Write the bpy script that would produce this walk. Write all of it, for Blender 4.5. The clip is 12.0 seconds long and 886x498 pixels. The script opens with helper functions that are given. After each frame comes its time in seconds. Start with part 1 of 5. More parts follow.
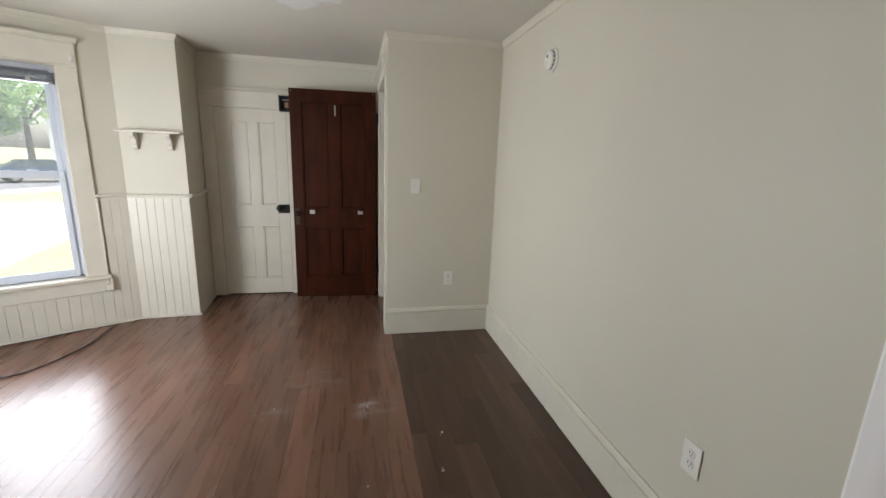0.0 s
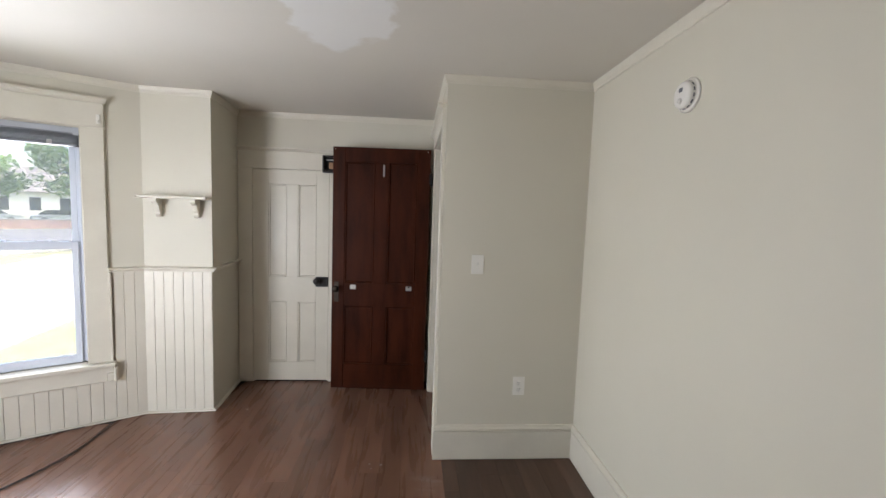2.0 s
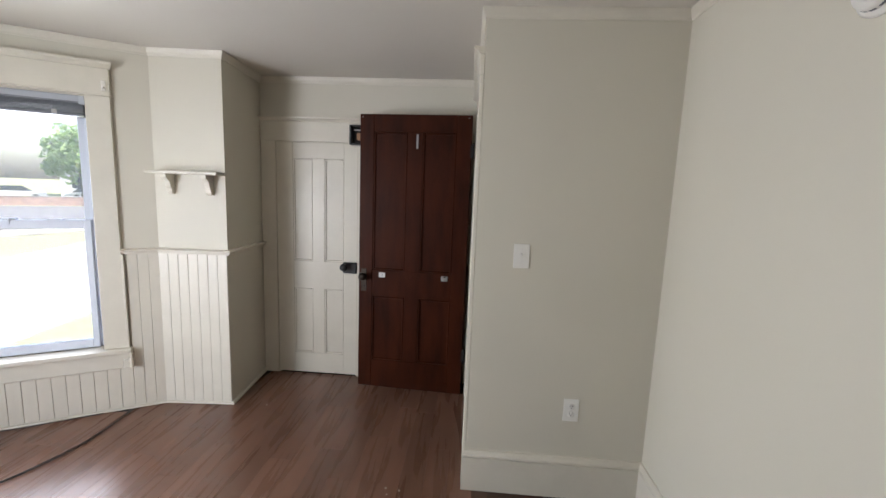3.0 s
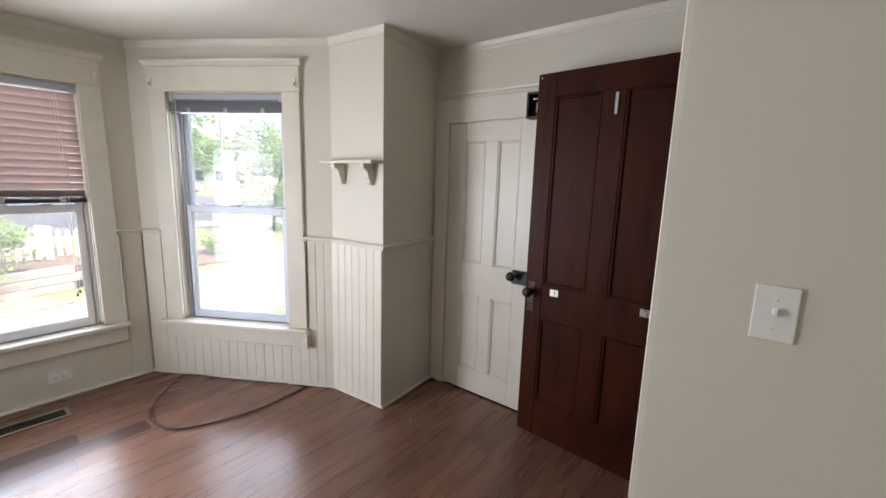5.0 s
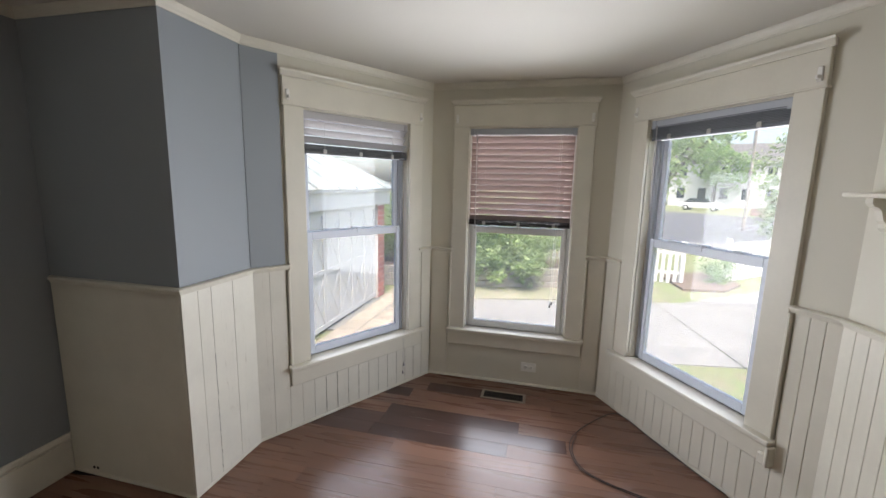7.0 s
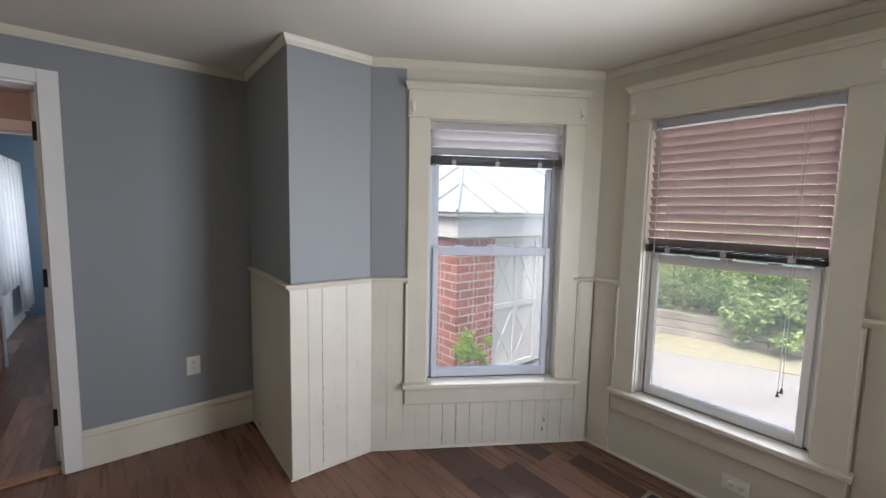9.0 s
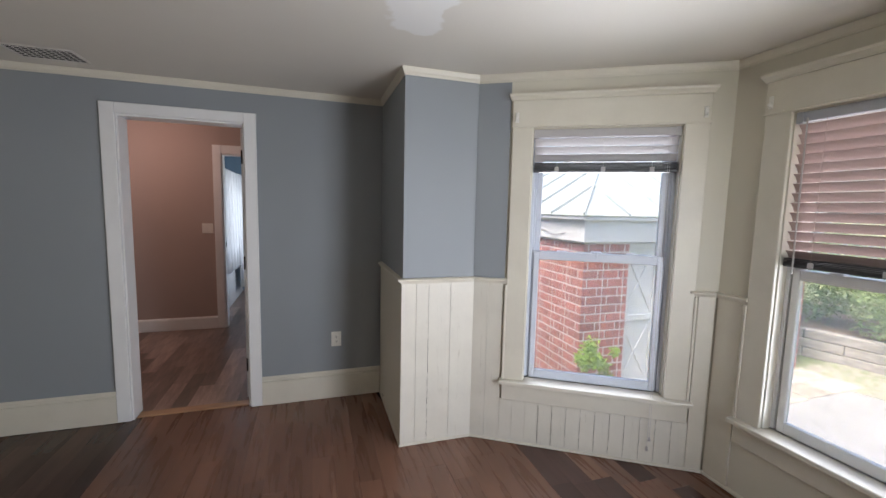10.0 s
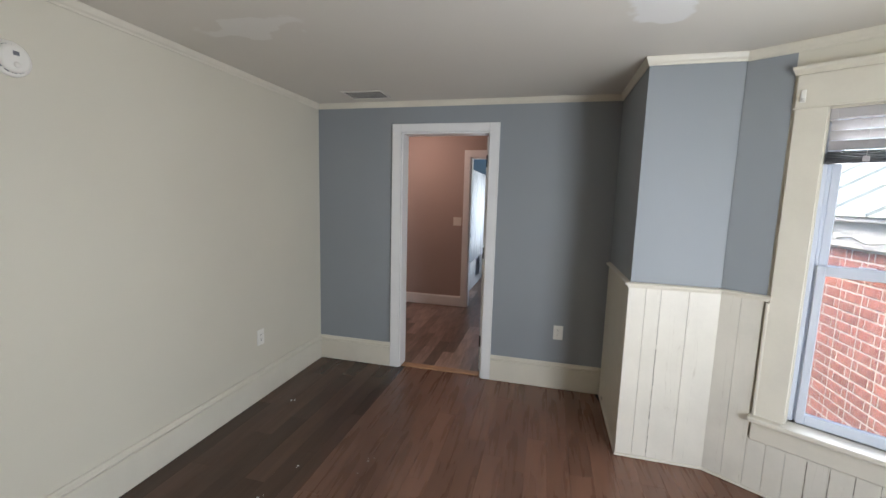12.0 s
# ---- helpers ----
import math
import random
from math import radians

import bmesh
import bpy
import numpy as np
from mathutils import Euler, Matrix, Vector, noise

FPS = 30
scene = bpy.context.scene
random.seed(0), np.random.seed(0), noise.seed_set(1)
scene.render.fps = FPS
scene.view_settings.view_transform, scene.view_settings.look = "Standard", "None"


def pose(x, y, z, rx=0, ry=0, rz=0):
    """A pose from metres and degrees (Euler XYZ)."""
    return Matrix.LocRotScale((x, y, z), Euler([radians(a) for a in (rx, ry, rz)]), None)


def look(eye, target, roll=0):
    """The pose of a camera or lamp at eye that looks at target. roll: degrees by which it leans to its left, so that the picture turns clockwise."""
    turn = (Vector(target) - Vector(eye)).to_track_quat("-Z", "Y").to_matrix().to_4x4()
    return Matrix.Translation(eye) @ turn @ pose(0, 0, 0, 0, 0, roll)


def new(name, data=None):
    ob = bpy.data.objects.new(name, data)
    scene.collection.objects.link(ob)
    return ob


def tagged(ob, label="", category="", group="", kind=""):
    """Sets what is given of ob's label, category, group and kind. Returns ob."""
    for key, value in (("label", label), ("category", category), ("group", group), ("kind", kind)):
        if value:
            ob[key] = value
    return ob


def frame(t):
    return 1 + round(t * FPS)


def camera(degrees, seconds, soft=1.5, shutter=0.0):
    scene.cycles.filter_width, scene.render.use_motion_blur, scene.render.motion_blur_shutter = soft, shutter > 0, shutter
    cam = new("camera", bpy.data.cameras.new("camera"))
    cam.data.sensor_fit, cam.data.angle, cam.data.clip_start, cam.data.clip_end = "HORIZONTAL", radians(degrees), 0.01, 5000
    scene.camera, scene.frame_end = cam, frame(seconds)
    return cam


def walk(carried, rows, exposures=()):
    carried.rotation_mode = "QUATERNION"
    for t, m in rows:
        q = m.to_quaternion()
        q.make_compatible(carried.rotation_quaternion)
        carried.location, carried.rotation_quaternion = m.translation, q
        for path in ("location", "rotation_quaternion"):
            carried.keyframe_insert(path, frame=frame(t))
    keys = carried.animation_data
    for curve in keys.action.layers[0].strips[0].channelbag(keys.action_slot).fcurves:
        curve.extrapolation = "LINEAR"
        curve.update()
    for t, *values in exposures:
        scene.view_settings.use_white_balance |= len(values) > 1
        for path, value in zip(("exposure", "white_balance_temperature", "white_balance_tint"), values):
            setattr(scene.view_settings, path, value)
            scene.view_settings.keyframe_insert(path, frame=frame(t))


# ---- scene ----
cam = camera(95.2, 12.0)
PATH = [
    (0, (0.008, -0.152, 1.424), (0.421, 1.758, 0.997), 2.0),
    (0.5, (-0.032, -0.037, 1.467), (0.423, 1.887, 1.163), 2.0),
    (1, (0.011, 0.167, 1.505), (0.431, 2.113, 1.316), 1.9),
    (1.5, (0.072, 0.383, 1.513), (0.38, 2.354, 1.37), 2.0),
    (2, (0.061, 0.62, 1.513), (0.212, 2.607, 1.343), 2.0),
    (2.5, (0.099, 0.856, 1.499), (0.11, 2.843, 1.27), 2.0),
    (2.7, (0.14, 0.959, 1.503), (0.104, 2.942, 1.249), 2.1),
    (4.3, (0.365, 1.687, 1.493), (-0.344, 3.528, 1.167), 2.2),
    (4.5, (0.348, 1.782, 1.478), (-0.466, 3.582, 1.163), 2.3),
    (5, (0.407, 1.949, 1.474), (-0.808, 3.501, 1.138), 1.7),
    (5.5, (0.307, 2.109, 1.483), (-1.304, 3.246, 1.15), 1.6),
    (6, (0.253, 2.249, 1.536), (-1.631, 2.823, 1.19), 1.3),
    (6.5, (0.228, 2.32, 1.552), (-1.744, 2.337, 1.224), 1.3),
    (7, (0.076, 2.378, 1.57), (-1.844, 1.916, 1.253), 1.3),
    (7.5, (-0.151, 2.418, 1.59), (-1.958, 1.621, 1.274), 1.2),
    (7.7, (-0.228, 2.484, 1.589), (-1.973, 1.561, 1.269), 1.3),
    (9.3, (-0.789, 2.98, 1.46), (-1.871, 1.308, 1.281), 1.2),
    (9.5, (-0.833, 3.042, 1.466), (-1.787, 1.294, 1.28), 1.2),
    (10, (-0.863, 3.172, 1.509), (-1.478, 1.28, 1.305), 1.3),
    (10.5, (-0.949, 3.197, 1.525), (-1.199, 1.226, 1.297), 1.4),
    (11, (-0.964, 3.173, 1.517), (-0.921, 1.185, 1.295), 1.5),
    (11.5, (-0.897, 3.205, 1.521), (-0.614, 1.239, 1.29), 1.6),
    (12, (-0.888, 3.296, 1.528), (-0.403, 1.373, 1.276), 1.6),
]
walk(cam, [(t, look(eye, target, roll)) for t, eye, target, roll in PATH], exposures=[
    (0.0, 2.9, 6800, 10.5), (1.5, 2.96, 6700, 12), (2.5, 2.92, 6600, 13.5), (4.5, 2.98, 6550, 14), (5.0, 2.9, 6600, 15), (5.5, 2.8, 6650, 14), (6.0, 2.42, 6750, 13),
    (7.0, 2.3, 6700, 13), (7.5, 2.3, 6650, 13), (9.5, 2.45, 6600, 15), (10.5, 2.66, 6550, 13), (11.5, 2.76, 6550, 11.5), (12.0, 2.84, 6550, 11)])

# ---- light ----
world = bpy.data.worlds.new("world")
scene.world = world
world.use_nodes = True
wn = world.node_tree
sky = wn.nodes.new("ShaderNodeTexSky")
sky.sky_type, sky.sun_disc = "NISHITA", False
sky.sun_elevation, sky.sun_rotation = radians(62), radians(73)
sky.air_density, sky.dust_density, sky.ozone_density = 1.0, 4.0, 1.0
wn.nodes["Background"].inputs["Strength"].default_value = 0.15
wn.links.new(sky.outputs[0], wn.nodes["Background"].inputs["Color"])
sun = new("sun", bpy.data.lights.new("sun", "SUN"))
sun.data.energy, sun.data.angle, sun.data.color = 1.8, radians(20), (1.0, 0.96, 0.9)
sun.matrix_world = look((5, 1.5, 10), (0, 0, 0))


WINDOW_WATTS = 3.35  # daylight of the sky in each window's opening


# ---- materials ----
def material(name, color, rough=0.5, metal=0.0, vary=0.08, scale=6.0, fine=120.0, bump=0.05, relief=0.0015,
             per_object=0.0, stretch=(1, 1, 1), dark=None, coat=0.0, spec=0.5):
    """A surface with slow tint changes, fine grain and relief; dark: a second colour for blotches."""
    m = bpy.data.materials.new(name)
    m.use_nodes = True
    nt = m.node_tree
    n, l = nt.nodes, nt.links
    b = n["Principled BSDF"]
    co = n.new("ShaderNodeTexCoord")
    mp = n.new("ShaderNodeMapping")
    mp.inputs["Scale"].default_value = stretch
    l.new(co.outputs["Object"], mp.inputs["Vector"])
    slow, grain = n.new("ShaderNodeTexNoise"), n.new("ShaderNodeTexNoise")
    for tex, s, det in ((slow, scale, 4), (grain, fine, 3)):
        tex.inputs["Scale"].default_value, tex.inputs["Detail"].default_value = s, det
        l.new(mp.outputs[0], tex.inputs["Vector"])
    d = dark or tuple(c * (1 - 3 * vary) for c in color)
    mix = n.new("ShaderNodeMix")
    mix.data_type = "RGBA"
    mix.inputs["A"].default_value, mix.inputs["B"].default_value = (*d, 1), (*color, 1)
    ramp = n.new("ShaderNodeMapRange")
    ramp.inputs["From Min"].default_value, ramp.inputs["From Max"].default_value = 0.3, 0.62
    add = n.new("ShaderNodeMath")
    add.operation = "MULTIPLY_ADD"
    l.new(grain.outputs["Fac"], add.inputs[0])
    add.inputs[1].default_value = 0.25
    l.new(slow.outputs["Fac"], add.inputs[2])
    sub = n.new("ShaderNodeMath")
    sub.operation = "SUBTRACT"
    sub.inputs[1].default_value = 0.125
    l.new(add.outputs[0], sub.inputs[0])
    l.new(sub.outputs[0], ramp.inputs["Value"])
    l.new(ramp.outputs[0], mix.inputs["Factor"])
    out = mix.outputs["Result"]
    if per_object:
        info, hsv = n.new("ShaderNodeObjectInfo"), n.new("ShaderNodeHueSaturation")
        mr = n.new("ShaderNodeMapRange")
        mr.inputs["To Min"].default_value, mr.inputs["To Max"].default_value = 1 - per_object, 1 + per_object
        l.new(info.outputs["Random"], mr.inputs["Value"])
        l.new(mr.outputs[0], hsv.inputs["Value"])
        l.new(out, hsv.inputs["Color"])
        out = hsv.outputs[0]
    l.new(out, b.inputs["Base Color"])
    rr = n.new("ShaderNodeMapRange")
    rr.inputs["To Min"].default_value, rr.inputs["To Max"].default_value = max(0.02, rough - 0.07), min(1, rough + 0.07)
    l.new(slow.outputs["Fac"], rr.inputs["Value"])
    l.new(rr.outputs[0], b.inputs["Roughness"])
    b.inputs["Metallic"].default_value = metal
    b.inputs["Coat Weight"].default_value = coat
    b.inputs["Specular IOR Level"].default_value = spec
    if bump:
        bp = n.new("ShaderNodeBump")
        bp.inputs["Strength"].default_value, bp.inputs["Distance"].default_value = bump, relief
        l.new(grain.outputs["Fac"], bp.inputs["Height"])
        l.new(bp.outputs[0], b.inputs["Normal"])
    return m


def glass(name):
    m = bpy.data.materials.new(name)
    m.use_nodes = True
    n, l = m.node_tree.nodes, m.node_tree.links
    n.remove(n["Principled BSDF"])
    clear, gloss, mix, fres = (n.new("ShaderNodeBsdfTransparent"), n.new("ShaderNodeBsdfGlossy"), n.new("ShaderNodeMixShader"), n.new("ShaderNodeLayerWeight"))
    # tint dims the bright outdoors as seen through the pane
    clear.inputs["Color"].default_value = (0.75, 0.755, 0.755, 1)
    gloss.inputs["Roughness"].default_value = 0.02
    power, scale = n.new("ShaderNodeMath"), n.new("ShaderNodeMath")
    power.operation, scale.operation = "POWER", "MULTIPLY_ADD"
    l.new(fres.outputs["Facing"], power.inputs[0])
    power.inputs[1].default_value = 5
    l.new(power.outputs[0], scale.inputs[0])
    scale.inputs[1].default_value, scale.inputs[2].default_value = 0.8, 0.03
    l.new(scale.outputs[0], mix.inputs[0])
    l.new(clear.outputs[0], mix.inputs[1])
    l.new(gloss.outputs[0], mix.inputs[2])
    # translucent mix lays a pale veil over the view, imitating lens glare
    veil, veil_mix = n.new("ShaderNodeBsdfTranslucent"), n.new("ShaderNodeMixShader")
    veil.inputs["Color"].default_value = (0.9, 0.92, 0.92, 1)
    veil_mix.inputs[0].default_value = 0.07
    l.new(mix.outputs[0], veil_mix.inputs[1])
    l.new(veil.outputs[0], veil_mix.inputs[2])
    l.new(veil_mix.outputs[0], n["Material Output"].inputs["Surface"])
    return m


CREAM = material("cream_wall_paint", (0.628, 0.592, 0.492), 0.55, vary=0.012, scale=1.5, fine=260, bump=0.12, relief=0.001)
TRIM = material("cream_trim_paint", (0.675, 0.635, 0.535), 0.38, vary=0.02, scale=5, fine=60, bump=0.1)
WHITE_TRIM = material("white_trim_paint", (0.78, 0.78, 0.77), 0.35, vary=0.015, scale=5, fine=60)
BLUE = material("blue_grey_wall_paint", (0.268, 0.29, 0.306), 0.55, vary=0.015, scale=1.5, fine=260, bump=0.12, relief=0.001)
TAUPE = material("taupe_wall_paint", (0.41, 0.322, 0.285), 0.6, vary=0.015, scale=1.5, fine=260)
BATH_BLUE = material("bathroom_blue_paint", (0.20, 0.31, 0.42), 0.55, vary=0.02)
# white vinyl with the sashes' bluish shade put into its colour
VINYL_SHADED = material("shaded_white_vinyl_sash", (0.64, 0.68, 0.76), 0.35, vary=0.01, scale=4, fine=80, bump=0.02)
DARK_WOOD = material("dark_red_brown_varnished_wood", (0.05, 0.0115, 0.004), 0.46, vary=0.18, scale=3, fine=45, stretch=(4, 4, 0.8), bump=0.12, spec=0.1)
FLOOR_WOOD = material("brown_laminate_plank", (0.188, 0.095, 0.061), 0.28, vary=0.07, spec=0.45, scale=3.2, fine=24, stretch=(7, 0.55, 1), per_object=0.16, bump=0.006, relief=0.0003)
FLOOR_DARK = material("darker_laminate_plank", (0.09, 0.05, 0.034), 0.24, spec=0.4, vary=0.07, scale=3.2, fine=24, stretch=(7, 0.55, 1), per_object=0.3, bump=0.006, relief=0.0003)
FLOOR_MID = material("dim_laminate_plank", (0.085, 0.045, 0.035), 0.25, spec=0.5, vary=0.07, scale=3.2, fine=24, stretch=(7, 0.55, 1), per_object=0.2, bump=0.006, relief=0.0003)
HALL_WOOD = material("grey_brown_vinyl_plank", (0.27, 0.185, 0.148), 0.35, vary=0.16, scale=5, fine=40, stretch=(5, 0.8, 1), per_object=0.5, bump=0.05)
PLASTIC = material("white_plastic", (0.78, 0.76, 0.70), 0.35, vary=0.005, bump=0)
BLACK = material("black_iron", (0.012, 0.012, 0.013), 0.4, metal=0.2, vary=0.1, bump=0.1)
CABLE = material("black_cable", (0.012, 0.011, 0.012), 0.45, vary=0.05, bump=0)
STEEL = material("bright_metal", (0.75, 0.75, 0.73), 0.28, metal=1.0, vary=0.03, bump=0.02)
BRONZE = material("aged_bronze", (0.06, 0.045, 0.035), 0.4, metal=0.8, vary=0.1, bump=0.1)
# mauve puts the undersides' shade into slats taken as white
SLAT_SHADED = material("shaded_mauve_blind_slat", (0.41, 0.32, 0.295), 0.45, vary=0.02, scale=3, bump=0.02)
SLAT_WHITE = material("white_blind_slat", (0.46, 0.44, 0.435), 0.4, vary=0.02, scale=3, bump=0.02)
SLAT_BLACK = material("dark_blind_rail", (0.025, 0.022, 0.024), 0.5, vary=0.05, scale=3, bump=0.02)
SLAT_STACK = material("dark_grey_blind_stack", (0.06, 0.062, 0.066), 0.5, vary=0.05, scale=3, bump=0.02)
HEADRAIL = material("grey_headrail", (0.42, 0.44, 0.48), 0.4, vary=0.02, scale=3, bump=0.02)
VINYL_WHITE = material("plain_white_vinyl_sash", (0.82, 0.82, 0.81), 0.35, vary=0.01, scale=4, fine=80, bump=0.02)
SLAT_GREY = material("grey_blind_stack", (0.16, 0.17, 0.19), 0.45, vary=0.05, scale=3, bump=0.02)
GAP = material("dark_gap", (0.01, 0.008, 0.007), 0.9, vary=0.1, bump=0)
OAK = material("oak_threshold", (0.42, 0.24, 0.13), 0.4, vary=0.12, scale=8, fine=50, stretch=(0.6, 6, 6))
GLASS = glass("window_glass")
LAMP_GLASS = material("frosted_olive_glass", (0.42, 0.43, 0.33), 0.25, vary=0.05, scale=6, bump=0.02)
CURTAIN = material("white_shower_curtain", (0.75, 0.77, 0.8), 0.7, vary=0.02)
TUB = material("white_enamel", (0.8, 0.8, 0.8), 0.15, vary=0.01, bump=0)
BRICK = material("red_brick", (0.38, 0.135, 0.11), 0.85, vary=0.13, scale=14, fine=90, per_object=0.25, bump=0.5, relief=0.004)
MORTAR = material("pale_mortar", (0.62, 0.575, 0.53), 0.9, vary=0.08, scale=20, fine=120, bump=0.5, relief=0.003)
GARAGE_WHITE = material("weathered_white_boards", (0.56, 0.57, 0.57), 0.6, vary=0.05, scale=4, fine=40, stretch=(1, 1, 0.3), bump=0.2)
TIN = material("pale_green_metal_roof", (0.36, 0.40, 0.385), 0.5, metal=0.0, vary=0.06, scale=3, fine=40)
CONCRETE = material("pale_concrete", (0.28, 0.275, 0.26), 0.85, vary=0.06, scale=1.5, fine=70, bump=0.3)
ASPHALT = material("grey_asphalt", (0.11, 0.11, 0.115), 0.9, vary=0.08, scale=2, fine=90, bump=0.3)
GRASS = material("mown_grass", (0.19, 0.235, 0.095), 0.9, vary=0.18, scale=2.5, fine=60, dark=(0.25, 0.225, 0.145), bump=0.6, relief=0.03)
def scuff(m, spots):
    """Pale dusty scuff marks: streaky blotches about the given places on the floor."""
    n, l = m.node_tree.nodes, m.node_tree.links
    b = n["Principled BSDF"]
    src = b.inputs["Base Color"].links[0].from_socket
    geo, mp, tex = n.new("ShaderNodeNewGeometry"), n.new("ShaderNodeMapping"), n.new("ShaderNodeTexNoise")
    mp.inputs["Scale"].default_value = (7, 16, 1)
    mp.inputs["Rotation"].default_value = (0, 0, radians(20))
    tex.inputs["Scale"].default_value, tex.inputs["Detail"].default_value = 1.0, 6
    l.new(geo.outputs["Position"], mp.inputs["Vector"])
    l.new(mp.outputs[0], tex.inputs["Vector"])
    for x, y, rx, ry, amount in spots:
        at = n.new("ShaderNodeMapping")
        at.vector_type = "TEXTURE"
        at.inputs["Location"].default_value, at.inputs["Scale"].default_value = (x, y, 0), (rx, ry, 1)
        l.new(geo.outputs["Position"], at.inputs["Vector"])
        ln, fall, thr, mul = n.new("ShaderNodeVectorMath"), n.new("ShaderNodeMapRange"), n.new("ShaderNodeMapRange"), n.new("ShaderNodeMath")
        ln.operation, mul.operation = "LENGTH", "MULTIPLY"
        l.new(at.outputs[0], ln.inputs[0])
        l.new(ln.outputs["Value"], fall.inputs["Value"])
        fall.inputs["From Min"].default_value, fall.inputs["From Max"].default_value = 0.3, 1.0
        fall.inputs["To Min"].default_value, fall.inputs["To Max"].default_value = amount, 0.0
        l.new(tex.outputs["Fac"], thr.inputs["Value"])
        thr.inputs["From Min"].default_value, thr.inputs["From Max"].default_value = 0.48, 0.68
        l.new(fall.outputs[0], mul.inputs[0])
        l.new(thr.outputs[0], mul.inputs[1])
        mx = n.new("ShaderNodeMix")
        mx.data_type = "RGBA"
        l.new(mul.outputs[0], mx.inputs["Factor"])
        l.new(src, mx.inputs["A"])
        mx.inputs["B"].default_value = (0.42, 0.36, 0.33, 1)
        src = mx.outputs["Result"]
    l.new(src, b.inputs["Base Color"])


for plank in (FLOOR_WOOD, FLOOR_MID):
    scuff(plank, ((0.05, 2.0, 0.22, 0.13, 0.75), (-0.47, 2.04, 0.14, 0.10, 0.5), (-0.25, 2.35, 0.3, 0.25, 0.35), (0.2, 2.75, 0.16, 0.2, 0.35), (-1.0, 2.6, 0.5, 0.4, 0.15)))


def leafy(name, color):
    """Leaves: part of the light passes through."""
    m = material(name, color, 0.5, vary=0.15, scale=3, fine=20, per_object=0.15, bump=0)
    n, l = m.node_tree.nodes, m.node_tree.links
    b = n["Principled BSDF"]
    thin, mix = n.new("ShaderNodeBsdfTranslucent"), n.new("ShaderNodeMixShader")
    l.new(b.inputs["Base Color"].links[0].from_socket, thin.inputs["Color"])
    mix.inputs[0].default_value = 0.5
    l.new(b.outputs[0], mix.inputs[1])
    l.new(thin.outputs[0], mix.inputs[2])
    l.new(mix.outputs[0], n["Material Output"].inputs["Surface"])
    return m


LEAF = leafy("green_leaf", (0.28, 0.42, 0.16))
LEAF_LIGHT = leafy("pale_green_leaf", (0.42, 0.54, 0.25))
LEAF_BRIGHT = leafy("bright_yellow_green_leaf", (0.32, 0.48, 0.07))
BARK = material("grey_brown_bark", (0.10, 0.08, 0.065), 0.9, vary=0.2, scale=10, fine=50, stretch=(3, 3, 0.6), bump=0.6, relief=0.01)
TIMBER = material("weathered_timber", (0.38, 0.345, 0.31), 0.85, vary=0.12, scale=6, fine=40, stretch=(0.5, 4, 4), bump=0.3)
MULCH = material("brown_mulch", (0.24, 0.17, 0.13), 0.95, vary=0.25, scale=20, fine=90, bump=0.8, relief=0.02)
CAR_BLUE = material("dark_blue_car_paint", (0.03, 0.05, 0.11), 0.2, metal=0.4, vary=0.03, coat=0.6, bump=0)
TYRE = material("black_rubber", (0.015, 0.015, 0.016), 0.8, vary=0.05)
CAR_GLASS = material("tinted_car_glass", (0.03, 0.04, 0.05), 0.08, vary=0.02, bump=0)
ROOF_GREY = material("grey_shingle", (0.16, 0.15, 0.15), 0.9, vary=0.12, scale=5, fine=40, bump=0.4)
VENT_GREY = material("grey_enamel", (0.66, 0.63, 0.58), 0.45, vary=0.04)
REGISTER = material("tan_register_metal", (0.32, 0.27, 0.21), 0.45, metal=0.3, vary=0.05)
HALL_CEILING = material("white_hall_ceiling", (0.7, 0.69, 0.67), 0.7, vary=0.01)
SNOW_GUARD = material("teal_snow_guard", (0.25, 0.34, 0.31), 0.6, vary=0.05)
SLOT_METAL = material("dark_brown_louvre_metal", (0.03, 0.022, 0.016), 0.5, metal=0.3, vary=0.05)
PALE_BRICK = material("weathered_pink_brick", (0.40, 0.26, 0.22), 0.9, vary=0.1, scale=3, fine=20, bump=0.3)
DIRT = material("dry_patchy_verge", (0.34, 0.30, 0.24), 0.95, vary=0.2, scale=11, fine=60, dark=(0.2, 0.235, 0.12), bump=0.6, relief=0.02)
FLAGSTONE = material("tan_flagstone", (0.42, 0.37, 0.295), 0.85, vary=0.1, scale=5, fine=60, per_object=0.15, bump=0.3)
FLAKE = material("pale_paint_flake", (0.6, 0.58, 0.54), 0.8, vary=0.05, bump=0)
FLAKES = [(0.05, 2.01, 7), (-0.33, 2.46, 3), (-0.47, 2.06, 3), (0.39, 1.44, 2), (-0.16, 2.96, 2), (0.03, 1.29, 4), (0.87, 0.81, 1), (0.44, 1.71, 2), (0.85, 0.8, 1), (-1.14, 3.65, 1), (-0.09, 2.95, 2)]
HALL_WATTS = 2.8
HOUSE_WHITE = material("white_siding", (0.68, 0.68, 0.67), 0.6, vary=0.03, scale=3, fine=30)


